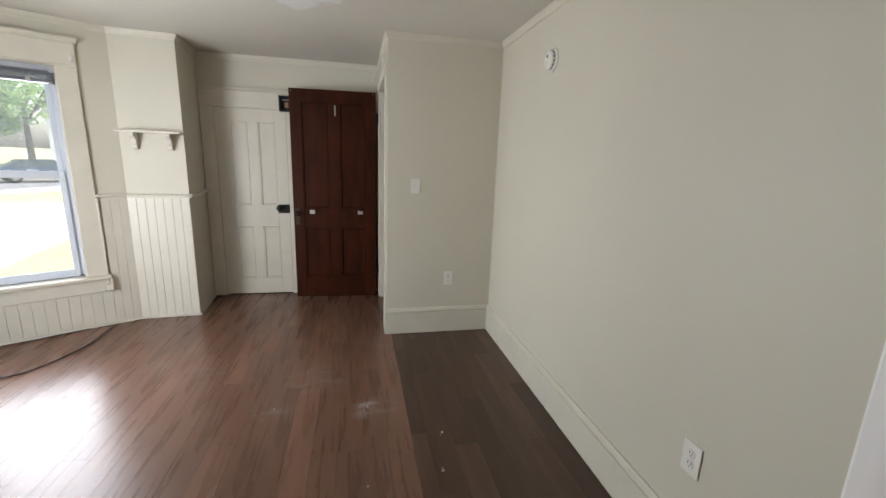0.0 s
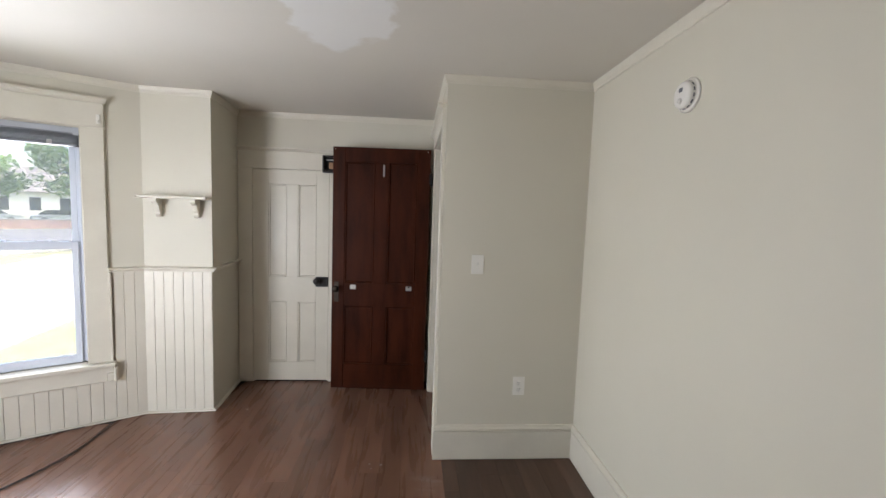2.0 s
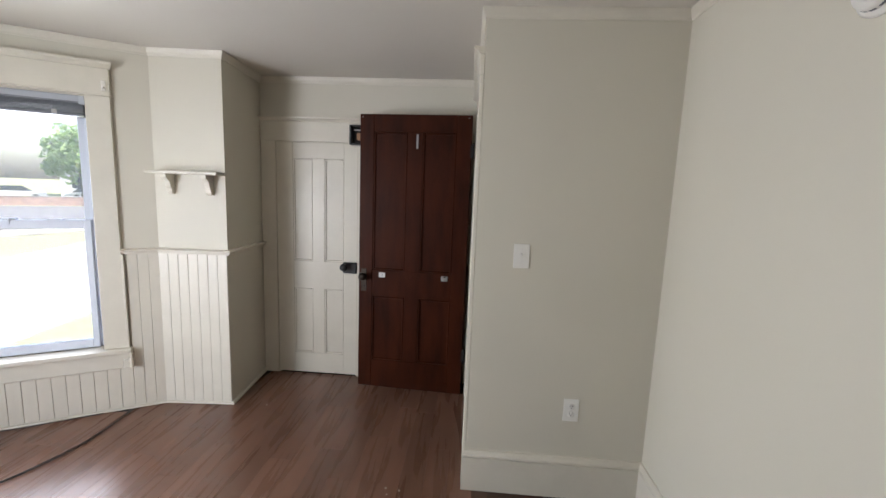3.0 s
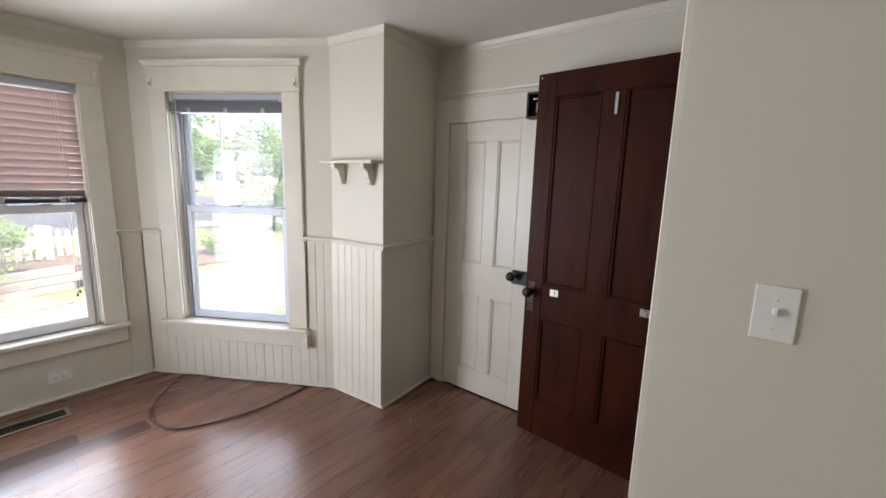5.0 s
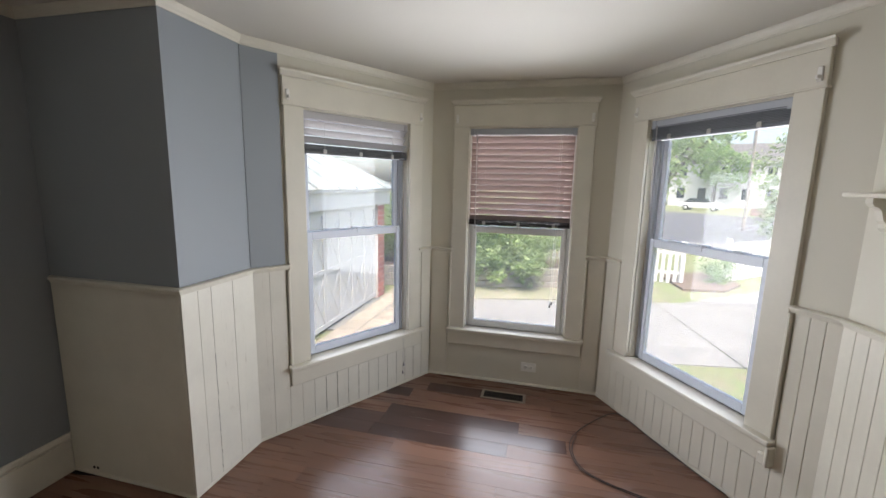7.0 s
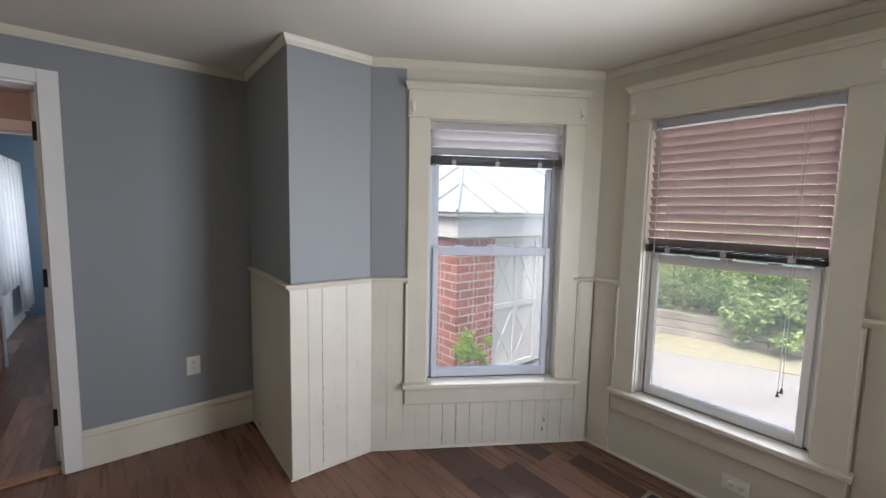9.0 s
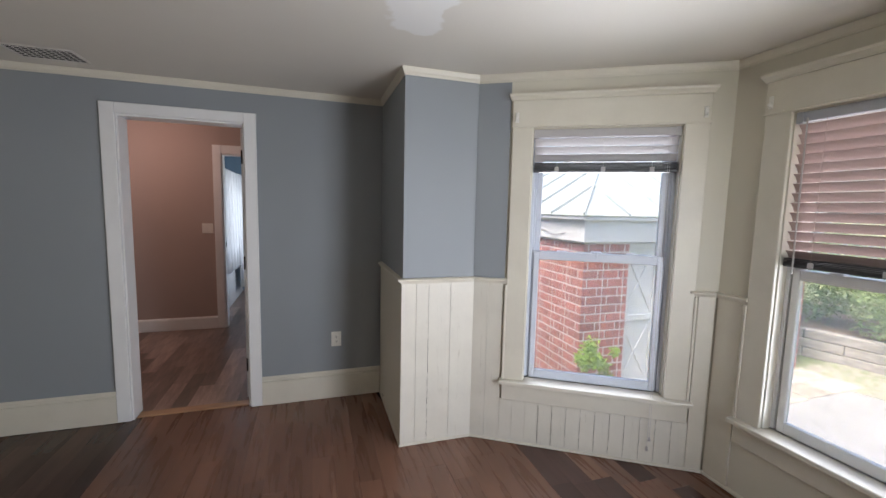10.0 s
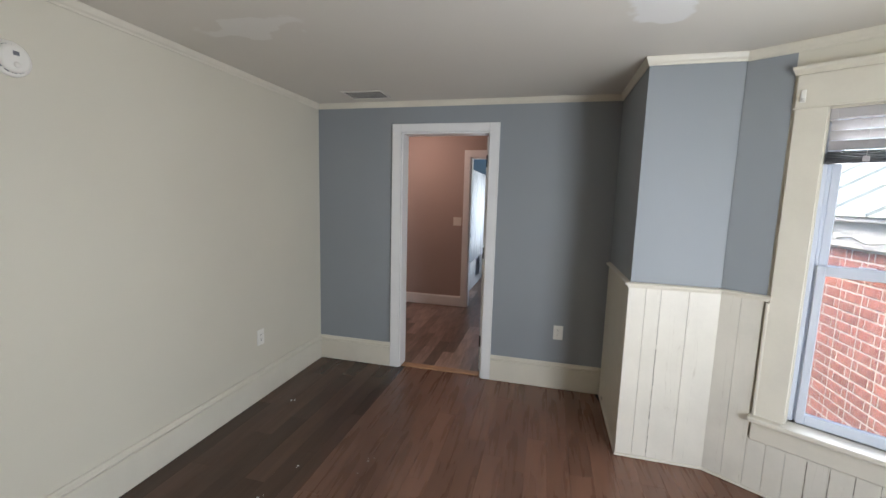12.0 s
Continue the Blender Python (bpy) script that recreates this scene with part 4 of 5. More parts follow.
for k in range(1, 9):
    x = -0.15 + 0.3 * k / 9
    part("slat", boxed(x - 0.0022, -0.1, -0.0035, x + 0.0022, 0.1, -0.0013), VENT_GREY, cv)
for k in range(1, 6):
    y = -0.1 + 0.2 * k / 6
    part("cross_slat", boxed(-0.15, y - 0.0018, -0.0032, 0.15, y + 0.0018, -0.0012), VENT_GREY, cv)

# floor register
fr = thing("floor_register", pose(-2.79, 2.18, 0.0025), "tan metal floor register with dark slots", "vent")
part("backing", boxed(-0.05, -0.15, 0.0, 0.05, 0.15, 0.001), GAP, fr)
for a in ((-0.065, -0.165, 0.065, -0.145), (-0.065, 0.145, 0.065, 0.165), (-0.065, -0.145, -0.047, 0.145), (0.047, -0.145, 0.065, 0.145)):
    part("frame", boxed(a[0], a[1], 0.0, a[2], a[3], 0.006, bevel=0.002), REGISTER, fr)
for k in range(1, 20):
    y = -0.145 + 0.29 * k / 20
    part("louvre", boxed(-0.047, y - 0.0032, 0.001, 0.047, y + 0.0032, 0.004), SLOT_METAL, fr)
part("centre_bar", boxed(-0.004, -0.145, 0.001, 0.004, 0.145, 0.0046), SLOT_METAL, fr)

# cable in a loose loop, from the wall and back
cable = part("cable", tube(bmesh.new(), [(-2.1, 3.395, 0.008), (-2.44, 3.178, 0.008), (-2.70, 3.035, 0.008), (-2.76, 2.95, 0.008), (-2.62, 2.80, 0.008), (-2.42, 2.66, 0.008),
                                         (-2.25, 2.63, 0.008), (-2.08, 2.70, 0.008), (-1.97, 2.93, 0.008), (-1.93, 3.15, 0.008), (-1.955, 3.48, 0.008)], 0.0028), CABLE)
tagged(cable, "thin black cable lying in a loose loop on the floor", "cable")
cable = part("cable", tube(bmesh.new(), [(-2.44, 2.678, 0.0055), (-2.25, 2.642, 0.0075), (-2.085, 2.712, 0.0075), (-1.982, 2.937, 0.0075), (-1.943, 3.15, 0.0075), (-1.968, 3.46, 0.0055)], 0.0026), CABLE)
tagged(cable, "second strand of thin black cable on the floor", "cable")

# paint flakes and grit on the floor
rf = random.Random(12)
for x, y, n in FLAKES:
    for k in range(n):
        r = rf.uniform(0.002, 0.006) if k else 0.008
        a0 = rf.uniform(0, 6)
        px_, py_ = x + rf.gauss(0, 0.035) * (k > 0), y + rf.gauss(0, 0.05) * (k > 0)
        ring = [(px_ + r * rf.uniform(0.5, 1.1) * math.cos(a0 + i * 1.05), py_ + r * rf.uniform(0.5, 1.1) * math.sin(a0 + i * 1.05)) for i in range(6)]
        tagged(part("paint_flake", prism(bmesh.new(), ring, 0.0003, 0.0022), FLAKE), "small pale paint flake on the floor", "debris", "paint flakes")

# ---- hall and bathroom beyond the south doorway ----
HY = -THICK
def plain_wall(name, m, mat, label, *bits):
    bm = bmesh.new()
    for b in bits:
        box(bm, *b)
    return tagged(part(name, bm, mat), label, "wall", kind="structure")


plain_wall("wall_hall_back", None, TAUPE, "warm taupe painted hall wall", (0.14, -2.31, 0, 1.9, -2.19, 2.4), (-1.9, -2.31, 0, -0.66, -2.19, 2.4), (-0.66, -2.31, 2.076, 0.14, -2.19, 2.4))
plain_wall("wall_hall_east", None, TAUPE, "warm taupe painted hall wall", (1.9, -2.31, 0, 2.0, HY, 2.4))
plain_wall("wall_hall_west", None, TAUPE, "warm taupe painted hall wall", (-2.0, -2.31, 0, -1.9, HY, 2.4))
plain_wall("wall_hall_front", None, TAUPE, "warm taupe painted hall wall", (1.25, HY, 0, 1.9, HY + 0.1, 2.4), (-1.9, HY, 0, -1.53, HY + 0.1, 2.4))
tagged(part("ceiling_hall", boxed(-2.0, -4.6, 2.4, 2.0, HY, 2.5), HALL_CEILING), "plain white hall ceiling", "ceiling", kind="structure")
plain_wall("wall_bath_back", None, BATH_BLUE, "blue painted bathroom wall", (-1.5, -4.6, 0, 1.2, -4.5, 2.4))
plain_wall("wall_bath_east", None, BATH_BLUE, "blue painted bathroom wall", (1.2, -4.6, 0, 1.3, -2.31, 2.4))
# the west wall's opening is unseen, made for the added area lamp
plain_wall("wall_bath_west", None, BATH_BLUE, "blue painted bathroom wall", (-1.5, -4.5, 0, -1.4, -3.8, 2.4), (-1.5, -3.0, 0, -1.4, -2.31, 2.4), (-1.5, -3.8, 0, -1.4, -3.0, 0.9), (-1.5, -3.8, 2.0, -1.4, -3.0, 2.4))
hb = thing("door_4", pose(0, -2.19, 0), "pink-white painted casing of the bathroom doorway", "door frame", kind="structure")
part("leg", boxed(0.14, 0.0006, 0.004, 0.225, 0.02, 2.17, bevel=0.003), WHITE_TRIM, hb)
part("leg", boxed(-0.755, 0.0006, 0.004, -0.66, 0.02, 2.17, bevel=0.003), WHITE_TRIM, hb)
part("head", boxed(-0.66, 0.0006, 2.076, 0.14, 0.019, 2.17, bevel=0.003), WHITE_TRIM, hb)
part("jamb", boxed(0.124, -0.12, 0.004, 0.1395, 0.0004, 2.06), WHITE_TRIM, hb)
part("jamb", boxed(-0.6595, -0.12, 0.004, -0.644, 0.0004, 2.06), WHITE_TRIM, hb)
part("head_jamb", boxed(-0.66, -0.12, 2.06, 0.14, 0.0004, 2.0755), WHITE_TRIM, hb)
part("strike_plate", boxed(0.1215, -0.07, 0.98, 0.1242, -0.045, 1.04), BRONZE, hb)
bm = bmesh.new()
extrude_profile(bm, [(0.0, 0.004), (0.016, 0.004), (0.016, 0.13), (0.008, 0.145), (0.0, 0.15)], 0.222, 1.9)
bmesh.ops.transform(bm, matrix=pose(0, -2.19, 0), verts=bm.verts)
tagged(part("baseboard_hall", bm, WHITE_TRIM), "white hall baseboard", "baseboard", kind="structure")
sw = thing("light_switch", pose(0.30, -2.189, 1.205), "white double switch plate on the taupe wall", "light switch")
part("cover_plate", boxed(-0.058, 0, -0.058, 0.058, 0.006, 0.058, bevel=0.0025), PLASTIC, sw)
for x in (-0.023, 0.023):
    part("rocker", boxed(x - 0.016, 0.006, -0.033, x + 0.016, 0.009, 0.033, bevel=0.002), PLASTIC, sw)
# the hall doorway's own leaf, swung open into the hall
leaf = thing("hall_door", pose(S0 - 1.386 + 0.014, HY - 0.004, 0.012), "white door leaf standing open into the hall", "door")
part("slab", boxed(0, -0.70, 0, 0.03, 0, 2.03, bevel=0.002), WHITE_TRIM, leaf)
for z in (0.26, 1.05, 1.83):
    part("hinge", boxed(0.003, -0.001, z - 0.05, 0.03, 0.0035, z + 0.05, bevel=0.001), BRONZE, leaf, "dark bronze hinge")
tub = thing("bathtub", pose(0.27, -4.4, 0), "white enamel bathtub behind a shower curtain", "bathtub")
bm = bmesh.new()
for b in ((0, 0, 0.004, 0.05, 1.5, 0.5), (0.7, 0, 0.004, 0.75, 1.5, 0.5), (0.05, 0, 0.004, 0.7, 0.06, 0.5), (0.05, 1.44, 0.004, 0.7, 1.5, 0.5), (0.05, 0.06, 0.004, 0.7, 1.44, 0.12)):
    box(bm, *b, bevel=0.012, segments=2)
part("basin", bm, TUB, tub)
part("rim", boxed(-0.02, 0, 0.5, 0.06, 1.5, 0.53, bevel=0.012, segments=2), TUB, tub)
rod = thing("shower_curtain", pose(0.27, -4.4, 0), "white shower curtain in soft folds on a rod", "curtain")
part("rod", tube(bmesh.new(), [(-0.02, -0.1, 1.96), (-0.02, 0.9, 1.96), (-0.02, 2.09, 1.96)], 0.012), STEEL, rod)
bm = bmesh.new()
prev = None
for k in range(61):
    y = 0.05 + 1.75 * k / 60
    row = [bm.verts.new((-0.05 + 0.03 * math.sin(k * 0.9) * (0.6 + 0.4 * z / 2) - 0.05 * (1 - z / 2), y + 0.02 * math.sin(k * 1.7), z)) for z in (0.57 if y > 0.75 else 0.2, 0.9, 1.4, 1.94)]
    if prev:
        for a in range(3):
            f = bm.faces.new((prev[a], row[a], row[a + 1], prev[a + 1]))
            f.smooth = True
    prev = row
ob = part("cloth", bm, CURTAIN, rod)
so = ob.modifiers.new("thickness", "SOLIDIFY")
so.thickness = 0.002
# lamp out of view, added for the hall's warm light; its fixture is invented
hl = thing("hall_lamp", pose(0.9, -1.2, 2.398), "lit round ceiling lamp assumed in the hall, out of view", "ceiling lamp")
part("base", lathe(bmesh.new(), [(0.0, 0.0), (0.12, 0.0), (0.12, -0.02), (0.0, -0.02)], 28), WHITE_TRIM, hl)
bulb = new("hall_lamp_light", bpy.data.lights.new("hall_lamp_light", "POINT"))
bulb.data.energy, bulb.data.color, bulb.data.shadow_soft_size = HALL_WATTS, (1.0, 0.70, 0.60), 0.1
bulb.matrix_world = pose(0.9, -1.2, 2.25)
# added area lamp, out of view, brightens the curtain in place of bathroom daylight
day = new("bath_daylight_fill", bpy.data.lights.new("bath_daylight_fill", "AREA"))
day.data.shape, day.data.size, day.data.size_y = "RECTANGLE", 0.8, 1.1
day.data.spread = radians(110)
day.data.energy, day.data.color = 2.4, (0.82, 0.92, 1.0)
day.matrix_world = look((-1.43, -3.4, 1.45), (0.0, -3.4, 1.4))
# plain shell round the entry behind the dark door
plain_wall("wall_entry", None, CREAM, "plain wall of the entry behind the dark door", (0.355, 4.32, 0, 2.2, 4.42, HEIGHT), (2.1, 3.135, 0, 2.2, 4.32, HEIGHT), (1.23, 3.0, 0, 2.2, 3.135, HEIGHT))
tagged(part("ceiling_entry", boxed(0.356, 3.136, HEIGHT, 2.2, 4.42, 2.4), HALL_CEILING), "plain ceiling of the entry", "ceiling", kind="structure")

for du in (-0.012, 0.014):
    hole = part("cable_hole", lathe(bmesh.new(), [(0.0, 0.0112), (0.008, 0.0112), (0.008, 0.009), (0.0, 0.009)], 12, pose(0.63 + du, 0, 0.045, -90)), GAP, WALLS["chase_south_side"])
    hole.matrix_world = POSE["chase_south_side"]

# ---- floors ----
def bounds(x):
    """The floor's extent in y at x."""
    if x < -1.845:
        t = (x + 1.845) / (-3.018 + 1.845)
        return 0.80 + t * 0.733, 3.592 - (x + 1.815) / (-3.018 + 1.815) * 0.727
    if x < -1.39:
        return 0.80, 3.60
    return (-0.06, 4.17) if x < 0.238 else (-0.06, 3.01)


slab = bmesh.new()
prism(slab, [outer(i) for i in range(len(PLAN))], -0.12, -0.006)
floor = tagged(part("floor", slab, GAP), "glossy reddish-brown laminate plank floor, darker along one wall", "floor", kind="structure")
rnd = random.Random(5)


def lay_planks(parent, x0, x1, width, extent, mat, name="plank", lengths=(0.7, 1.25), edge=0.0002):
    x = x1
    while x > x0 + 0.01:
        a = max(x - width, x0)
        lo_a, hi_a = extent(a + 0.001)
        lo_b, hi_b = extent(x - 0.001)
        y = min(lo_a, lo_b) - rnd.uniform(0.1, 1.0)
        while y < max(hi_a, hi_b):
            y2 = y + rnd.uniform(*lengths)
            g = 0.0004
            q = [(a + g, max(y + g, lo_a)), (x - g, max(y + g, lo_b)), (x - g, min(y2 - g, hi_b)), (a + g, min(y2 - g, hi_a))]
            if q[3][1] - q[0][1] > 0.02 and q[2][1] - q[1][1] > 0.02:
                bm = bmesh.new()
                prism(bm, q, -0.006, 0.0)
                top = max(bm.faces, key=lambda f: f.calc_center_median().z)
                bmesh.ops.bevel(bm, geom=list(top.edges), offset=edge, segments=1, affect="EDGES")
                c = Vector(((a + x) / 2, (y + y2) / 2, 0))
                bmesh.ops.translate(bm, vec=-c, verts=bm.verts)
                ob = part(name, bm, mat(c) if callable(mat) else mat, parent)
                ob.location = c
            y = y2
        x = a


lay_planks(floor, -3.05, 0.275, 0.125, bounds, lambda c: FLOOR_MID if rnd.random() < (0.42 if c.x < -1.75 and c.y < 2.1 else 0.0) else FLOOR_WOOD)
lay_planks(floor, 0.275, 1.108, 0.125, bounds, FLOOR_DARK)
hall_floor = tagged(part("floor_hall", boxed(-2.0, -4.6, -0.12, 2.0, HY, -0.006), GAP), "grey-brown vinyl plank hall floor", "floor", kind="structure")
lay_planks(hall_floor, -0.9, 1.9, 0.11, lambda x: (-4.5, -0.062 if -0.4 < x < 0.31 else HY), HALL_WOOD, lengths=(0.5, 1.2), edge=0.0003)
tagged(part("floor_entry", boxed(0.145, 3.015, -0.12, 2.2, 4.42, -0.0012), FLOOR_WOOD), "brown plank floor of the entry", "floor", kind="structure")


# ---- outdoors ----
G = -0.78
VERGE = [(-8.03, 1.35), (-7.4, -0.35), (-7.4, -0.76), (-8.55, -0.76), (-8.92, 0.6), (-9.45, 2.8), (-8.6, 3.3)]
bm = bmesh.new()
N = 60
side = 260.0
grid = [[None] * (N + 1) for _ in range(N + 1)]
for i in range(N + 1):
    for j in range(N + 1):
        fx, fy = 2 * i / N - 1, 2 * j / N - 1
        x, y = side * fx * abs(fx), side * fy * abs(fy)
        far = max(0.0, math.hypot(x + 8, y - 3) - 48)
        grid[i][j] = bm.verts.new((x, y, G + 0.02 * min(far, 60)))
for i in range(N):
    for j in range(N):
        bm.faces.new((grid[i][j], grid[i + 1][j], grid[i + 1][j + 1], grid[i][j + 1]))
tagged(part("ground", bm, GRASS), "mown lawn with worn dry patches", "ground", kind="structure")
bm = prism(bmesh.new(), [(-5.5, -12), (-5.5, -0.2), (-5.7, 4.3), (-6.5, 9.2), (-8.4, 18.8), (-15, 18.8), (-11.9, 9.15), (-9.0, 5.3), (-8.03, 1.35), (-7.4, -0.35), (-7.4, -12)], G - 0.1, G + 0.02)
drive = tagged(part("driveway", bm, CONCRETE), "pale concrete driveway slabs", "driveway", kind="structure")
for yc, turn in ((5.86, 7.1), (8.7, -8)):
    bm = boxed(-9.4, -0.008, 0, -5.75, 0.008, 0.0035)
    bmesh.ops.transform(bm, matrix=pose(0, yc, G + 0.0195, 0, 0, turn), verts=bm.verts)
    part("joint", bm, GAP, drive)
bm = prism(bmesh.new(), [(-48, -36), (-20, 5), (-18.5, 16), (-15.5, 28), (7, 58), (30, 85), (-24, 42), (-42, 22), (-76, -20)], G - 0.1, G + 0.012)
tagged(part("road", bm, ASPHALT), "grey asphalt street curving past the yard", "road", kind="structure")
bm = prism(bmesh.new(), [(-46, -36), (-18, 5), (-16.7, 16), (-13.8, 28), (8.6, 58), (7, 58), (-15.5, 28), (-18.5, 16), (-20, 5), (-48, -36)], G - 0.1, G + 0.1)
tagged(part("pavement", bm, CONCRETE), "pale concrete pavement with a kerb along the street", "pavement", kind="structure")


def leaf_cloud(rnd, centre, radii, count, size, clumps=14, fill=0.45):
    """Many small leaves gathered in clumps, with gaps and an uneven outline."""
    verts, faces = [], []
    heads = []
    for _ in range(clumps):
        while True:
            p = Vector((rnd.uniform(-1, 1), rnd.uniform(-1, 1), rnd.uniform(-1, 1)))
            if fill < p.length < 1:
                break
        heads.append((p, rnd.uniform(0.25, 0.5)))
    for k in range(count):
        p, r = heads[k % clumps]
        d = Vector((rnd.gauss(0, 1), rnd.gauss(0, 1), rnd.gauss(0, 1))).normalized() * r * rnd.uniform(0.45, 1.05)
        q = p + d
        c = Vector((centre[0] + q.x * radii[0], centre[1] + q.y * radii[1], centre[2] + q.z * radii[2]))
        t = Euler((rnd.uniform(-0.9, 0.9), rnd.uniform(-0.9, 0.9), rnd.uniform(0, 6.3))).to_matrix()
        s = size * rnd.uniform(0.6, 1.3)
        i = len(verts)
        for v in ((-1, 0, 0), (-0.1, -0.45, 0.12), (1, 0, -0.1), (-0.1, 0.45, 0.12)):
            verts.append(c + t @ (Vector(v) * s))
        faces += [(i, i + 1, i + 2), (i, i + 2, i + 3)]
    bm = bmesh.new()
    vs = [bm.verts.new(v) for v in verts]
    for f in faces:
        bm.faces.new([vs[i] for i in f])
    return bm


def tree(x, y, trunk_h, r0, crown, radii, leaves, size, seed, mat, label, category="tree", base=G):
    rnd = random.Random(seed)
    t = thing("tree", pose(x, y, base), label, category)
    top = crown - base
    tb = tube(bmesh.new(), [(0, 0, -0.05), (0.03, 0.02, trunk_h * 0.5), (-0.04, 0.05, trunk_h)], r0, 10)
    for v in tb.verts:
        f = 1.15 - 0.45 * v.co.z / trunk_h
        v.co.x *= f
        v.co.y *= f
    for k in range(7):
        a = rnd.uniform(0, 6.28)
        d = Vector((math.cos(a) * radii[0], math.sin(a) * radii[1], rnd.uniform(-0.3, 0.7) * radii[2]))
        end = Vector((0, 0, top)) + d * rnd.uniform(0.55, 0.85)
        start = Vector((0, 0, trunk_h * rnd.uniform(0.7, 1.0)))
        tube(tb, [start, start.lerp(end, 0.5) + Vector((0, 0, 0.12 * radii[2])), end], r0 * 0.3, 6)
    part("trunk", tb, BARK, t)
    part("crown", leaf_cloud(rnd, (0, 0, top), radii, leaves, size, clumps=22), mat, t, "leafy crown with gaps")
    return t


tree(-17.0, 6.8, 2.8, 0.16, 3.9, (2.2, 2.2, 2.0), 3800, 0.12, 3, LEAF_LIGHT, "green maple tree in the front yard")
tree(-15.2, 10.6, 1.1, 0.06, 1.9, (1.4, 1.4, 2.0), 4600, 0.09, 8, LEAF_LIGHT, "slender light-green ornamental tree beside the fence")
for k, (x, y, h) in enumerate(((-28, 43, 13), (-22, 47, 11), (-37, 38, 6), (-32, 42, 8), (-60, 24, 8), (-56, 8, 8), (-10, 56, 9), (-47, 30, 6))):
    tree(x, y, h * 0.4, 0.25, h * 0.62 - 0.1, (h * 0.45, h * 0.45, h * 0.38), 2600, 0.3, 20 + k, LEAF, "broad green tree across the street")

# timber-edged bed with shrubs
bed = thing("timber_edging", pose(-9.0, 0.6, G, 0, 0, 104), "weathered landscape timbers stacked as a low retaining wall", "retaining wall")
for k in range(3):
    for i in range(3):
        part("timber", boxed(-4.2 + i * 2.4 + 0.5 * (k % 2), -0.08, 0.002 + k * 0.155, -1.8 + i * 2.4 + 0.5 * (k % 2) - 0.012, 0.08, 0.002 + k * 0.155 + 0.148, bevel=0.012), TIMBER, bed)
bm = prism(bmesh.new(), [(-8.2, -2.8), (-9.05, 0.6), (-9.85, 3.8), (-12.4, 3.8), (-12.4, -2.8)], G - 0.05, G + 0.43)
tagged(part("planting_bed", bm, MULCH), "raised mulch bed behind the timbers", "planting bed", kind="structure")
for k, (x, y, r, h) in enumerate(((-9.05, -0.5, 1.05, 1.15), (-9.15, 0.8, 1.05, 1.05), (-9.4, 2.0, 0.95, 1.0), (-9.2, -1.9, 1.1, 1.3), (-11.0, 0.4, 1.0, 1.5))):
    s = thing("shrub", pose(x - 0.45, y, G + 0.43), "dense green shrub growing above the timbers", "shrub", "shrubs in the bed")
    part("stems", tube(bmesh.new(), [(0, 0, -0.02), (0.03, 0.02, h * 0.4), (0.05, -0.03, h * 0.8)], 0.02, 6), BARK, s)
    part("foliage", leaf_cloud(random.Random(50 + k), (0, 0, h * 0.55), (r, r, h * 0.75), 7000, 0.042, clumps=34, fill=0.2), LEAF if k % 2 else LEAF_LIGHT, s)
for k, (x, y, r) in enumerate(((-9.5, 1.15, 0.85), (-9.65, 1.95, 0.8))):
    s = thing("shrub", pose(x, y, G + 0.43), "leafy pale green shrub hanging over the timbers", "shrub", "shrubs in the bed")
    part("stems", tube(bmesh.new(), [(0, 0, -0.02), (0.05, 0.02, 0.2), (0.2, -0.03, 0.4)], 0.02, 6), BARK, s)
    part("foliage", leaf_cloud(random.Random(150 + k), (0.15, 0, 0.28), (r, r * 0.9, 0.62), 4200, 0.062, clumps=30, fill=0.2), LEAF_LIGHT, s)
s = thing("shrub", pose(-11.3, 6.8, G), "small round green shrub in a mulch bed", "shrub")
part("foliage", leaf_cloud(random.Random(71), (0, 0, 0.3), (0.45, 0.45, 0.42), 1500, 0.04, clumps=20, fill=0.1), LEAF, s)
bm = prism(bmesh.new(), [(-10.2, 5.7), (-10.3, 6.6), (-11.2, 7.3), (-12.6, 7.0), (-11.8, 5.6)], G, G + 0.06)
tagged(part("mulch_bed", bm, MULCH), "brown mulch bed by the picket fence", "planting bed", kind="structure")


def picket_fence(a, b, height, label, base=G):
    m = wall_pose(a, b)
    f = thing("picket_fence", m @ pose(0, 0, base), label, "fence", "picket fence")
    L = (Vector(b) - Vector(a)).length
    n = int(L / 0.14)
    for k in range(n + 1):
        u = L * k / n
        bm = bmesh.new()
        w = 0.04
        prism(bm, [(u - w, 0.03), (u + w, 0.03), (u + w, height - 0.07), (u, height), (u - w, height - 0.07)], -0.01, 0.01)
        bmesh.ops.transform(bm, matrix=Matrix(((1, 0, 0, 0), (0, 0, 1, 0.03), (0, 1, 0, 0), (0, 0, 0, 1))), verts=bm.verts)
        part("picket", bm, HOUSE_WHITE, f)
    for z in (0.25, height - 0.25):
        part("rail", boxed(0, -0.02, z, L, 0.019, z + 0.08, bevel=0.004), HOUSE_WHITE, f)
    for u in (0.0, L):
        part("post", boxed(u - 0.06, -0.1, -0.02, u + 0.06, -0.021, height + 0.08, bevel=0.01), HOUSE_WHITE, f)


picket_fence((-10.9, 5.85), (-11.3, 3.3), 1.0, "white picket fence at the edge of the lawn")
picket_fence((-10.75, 3.35), (-10.95, 2.2), 0.6, "low white picket fence behind the shrubs", G + 0.43)
picket_fence((-13.4, 9.2), (-11.6, 7.15), 1.05, "white picket fence panel beside the driveway")

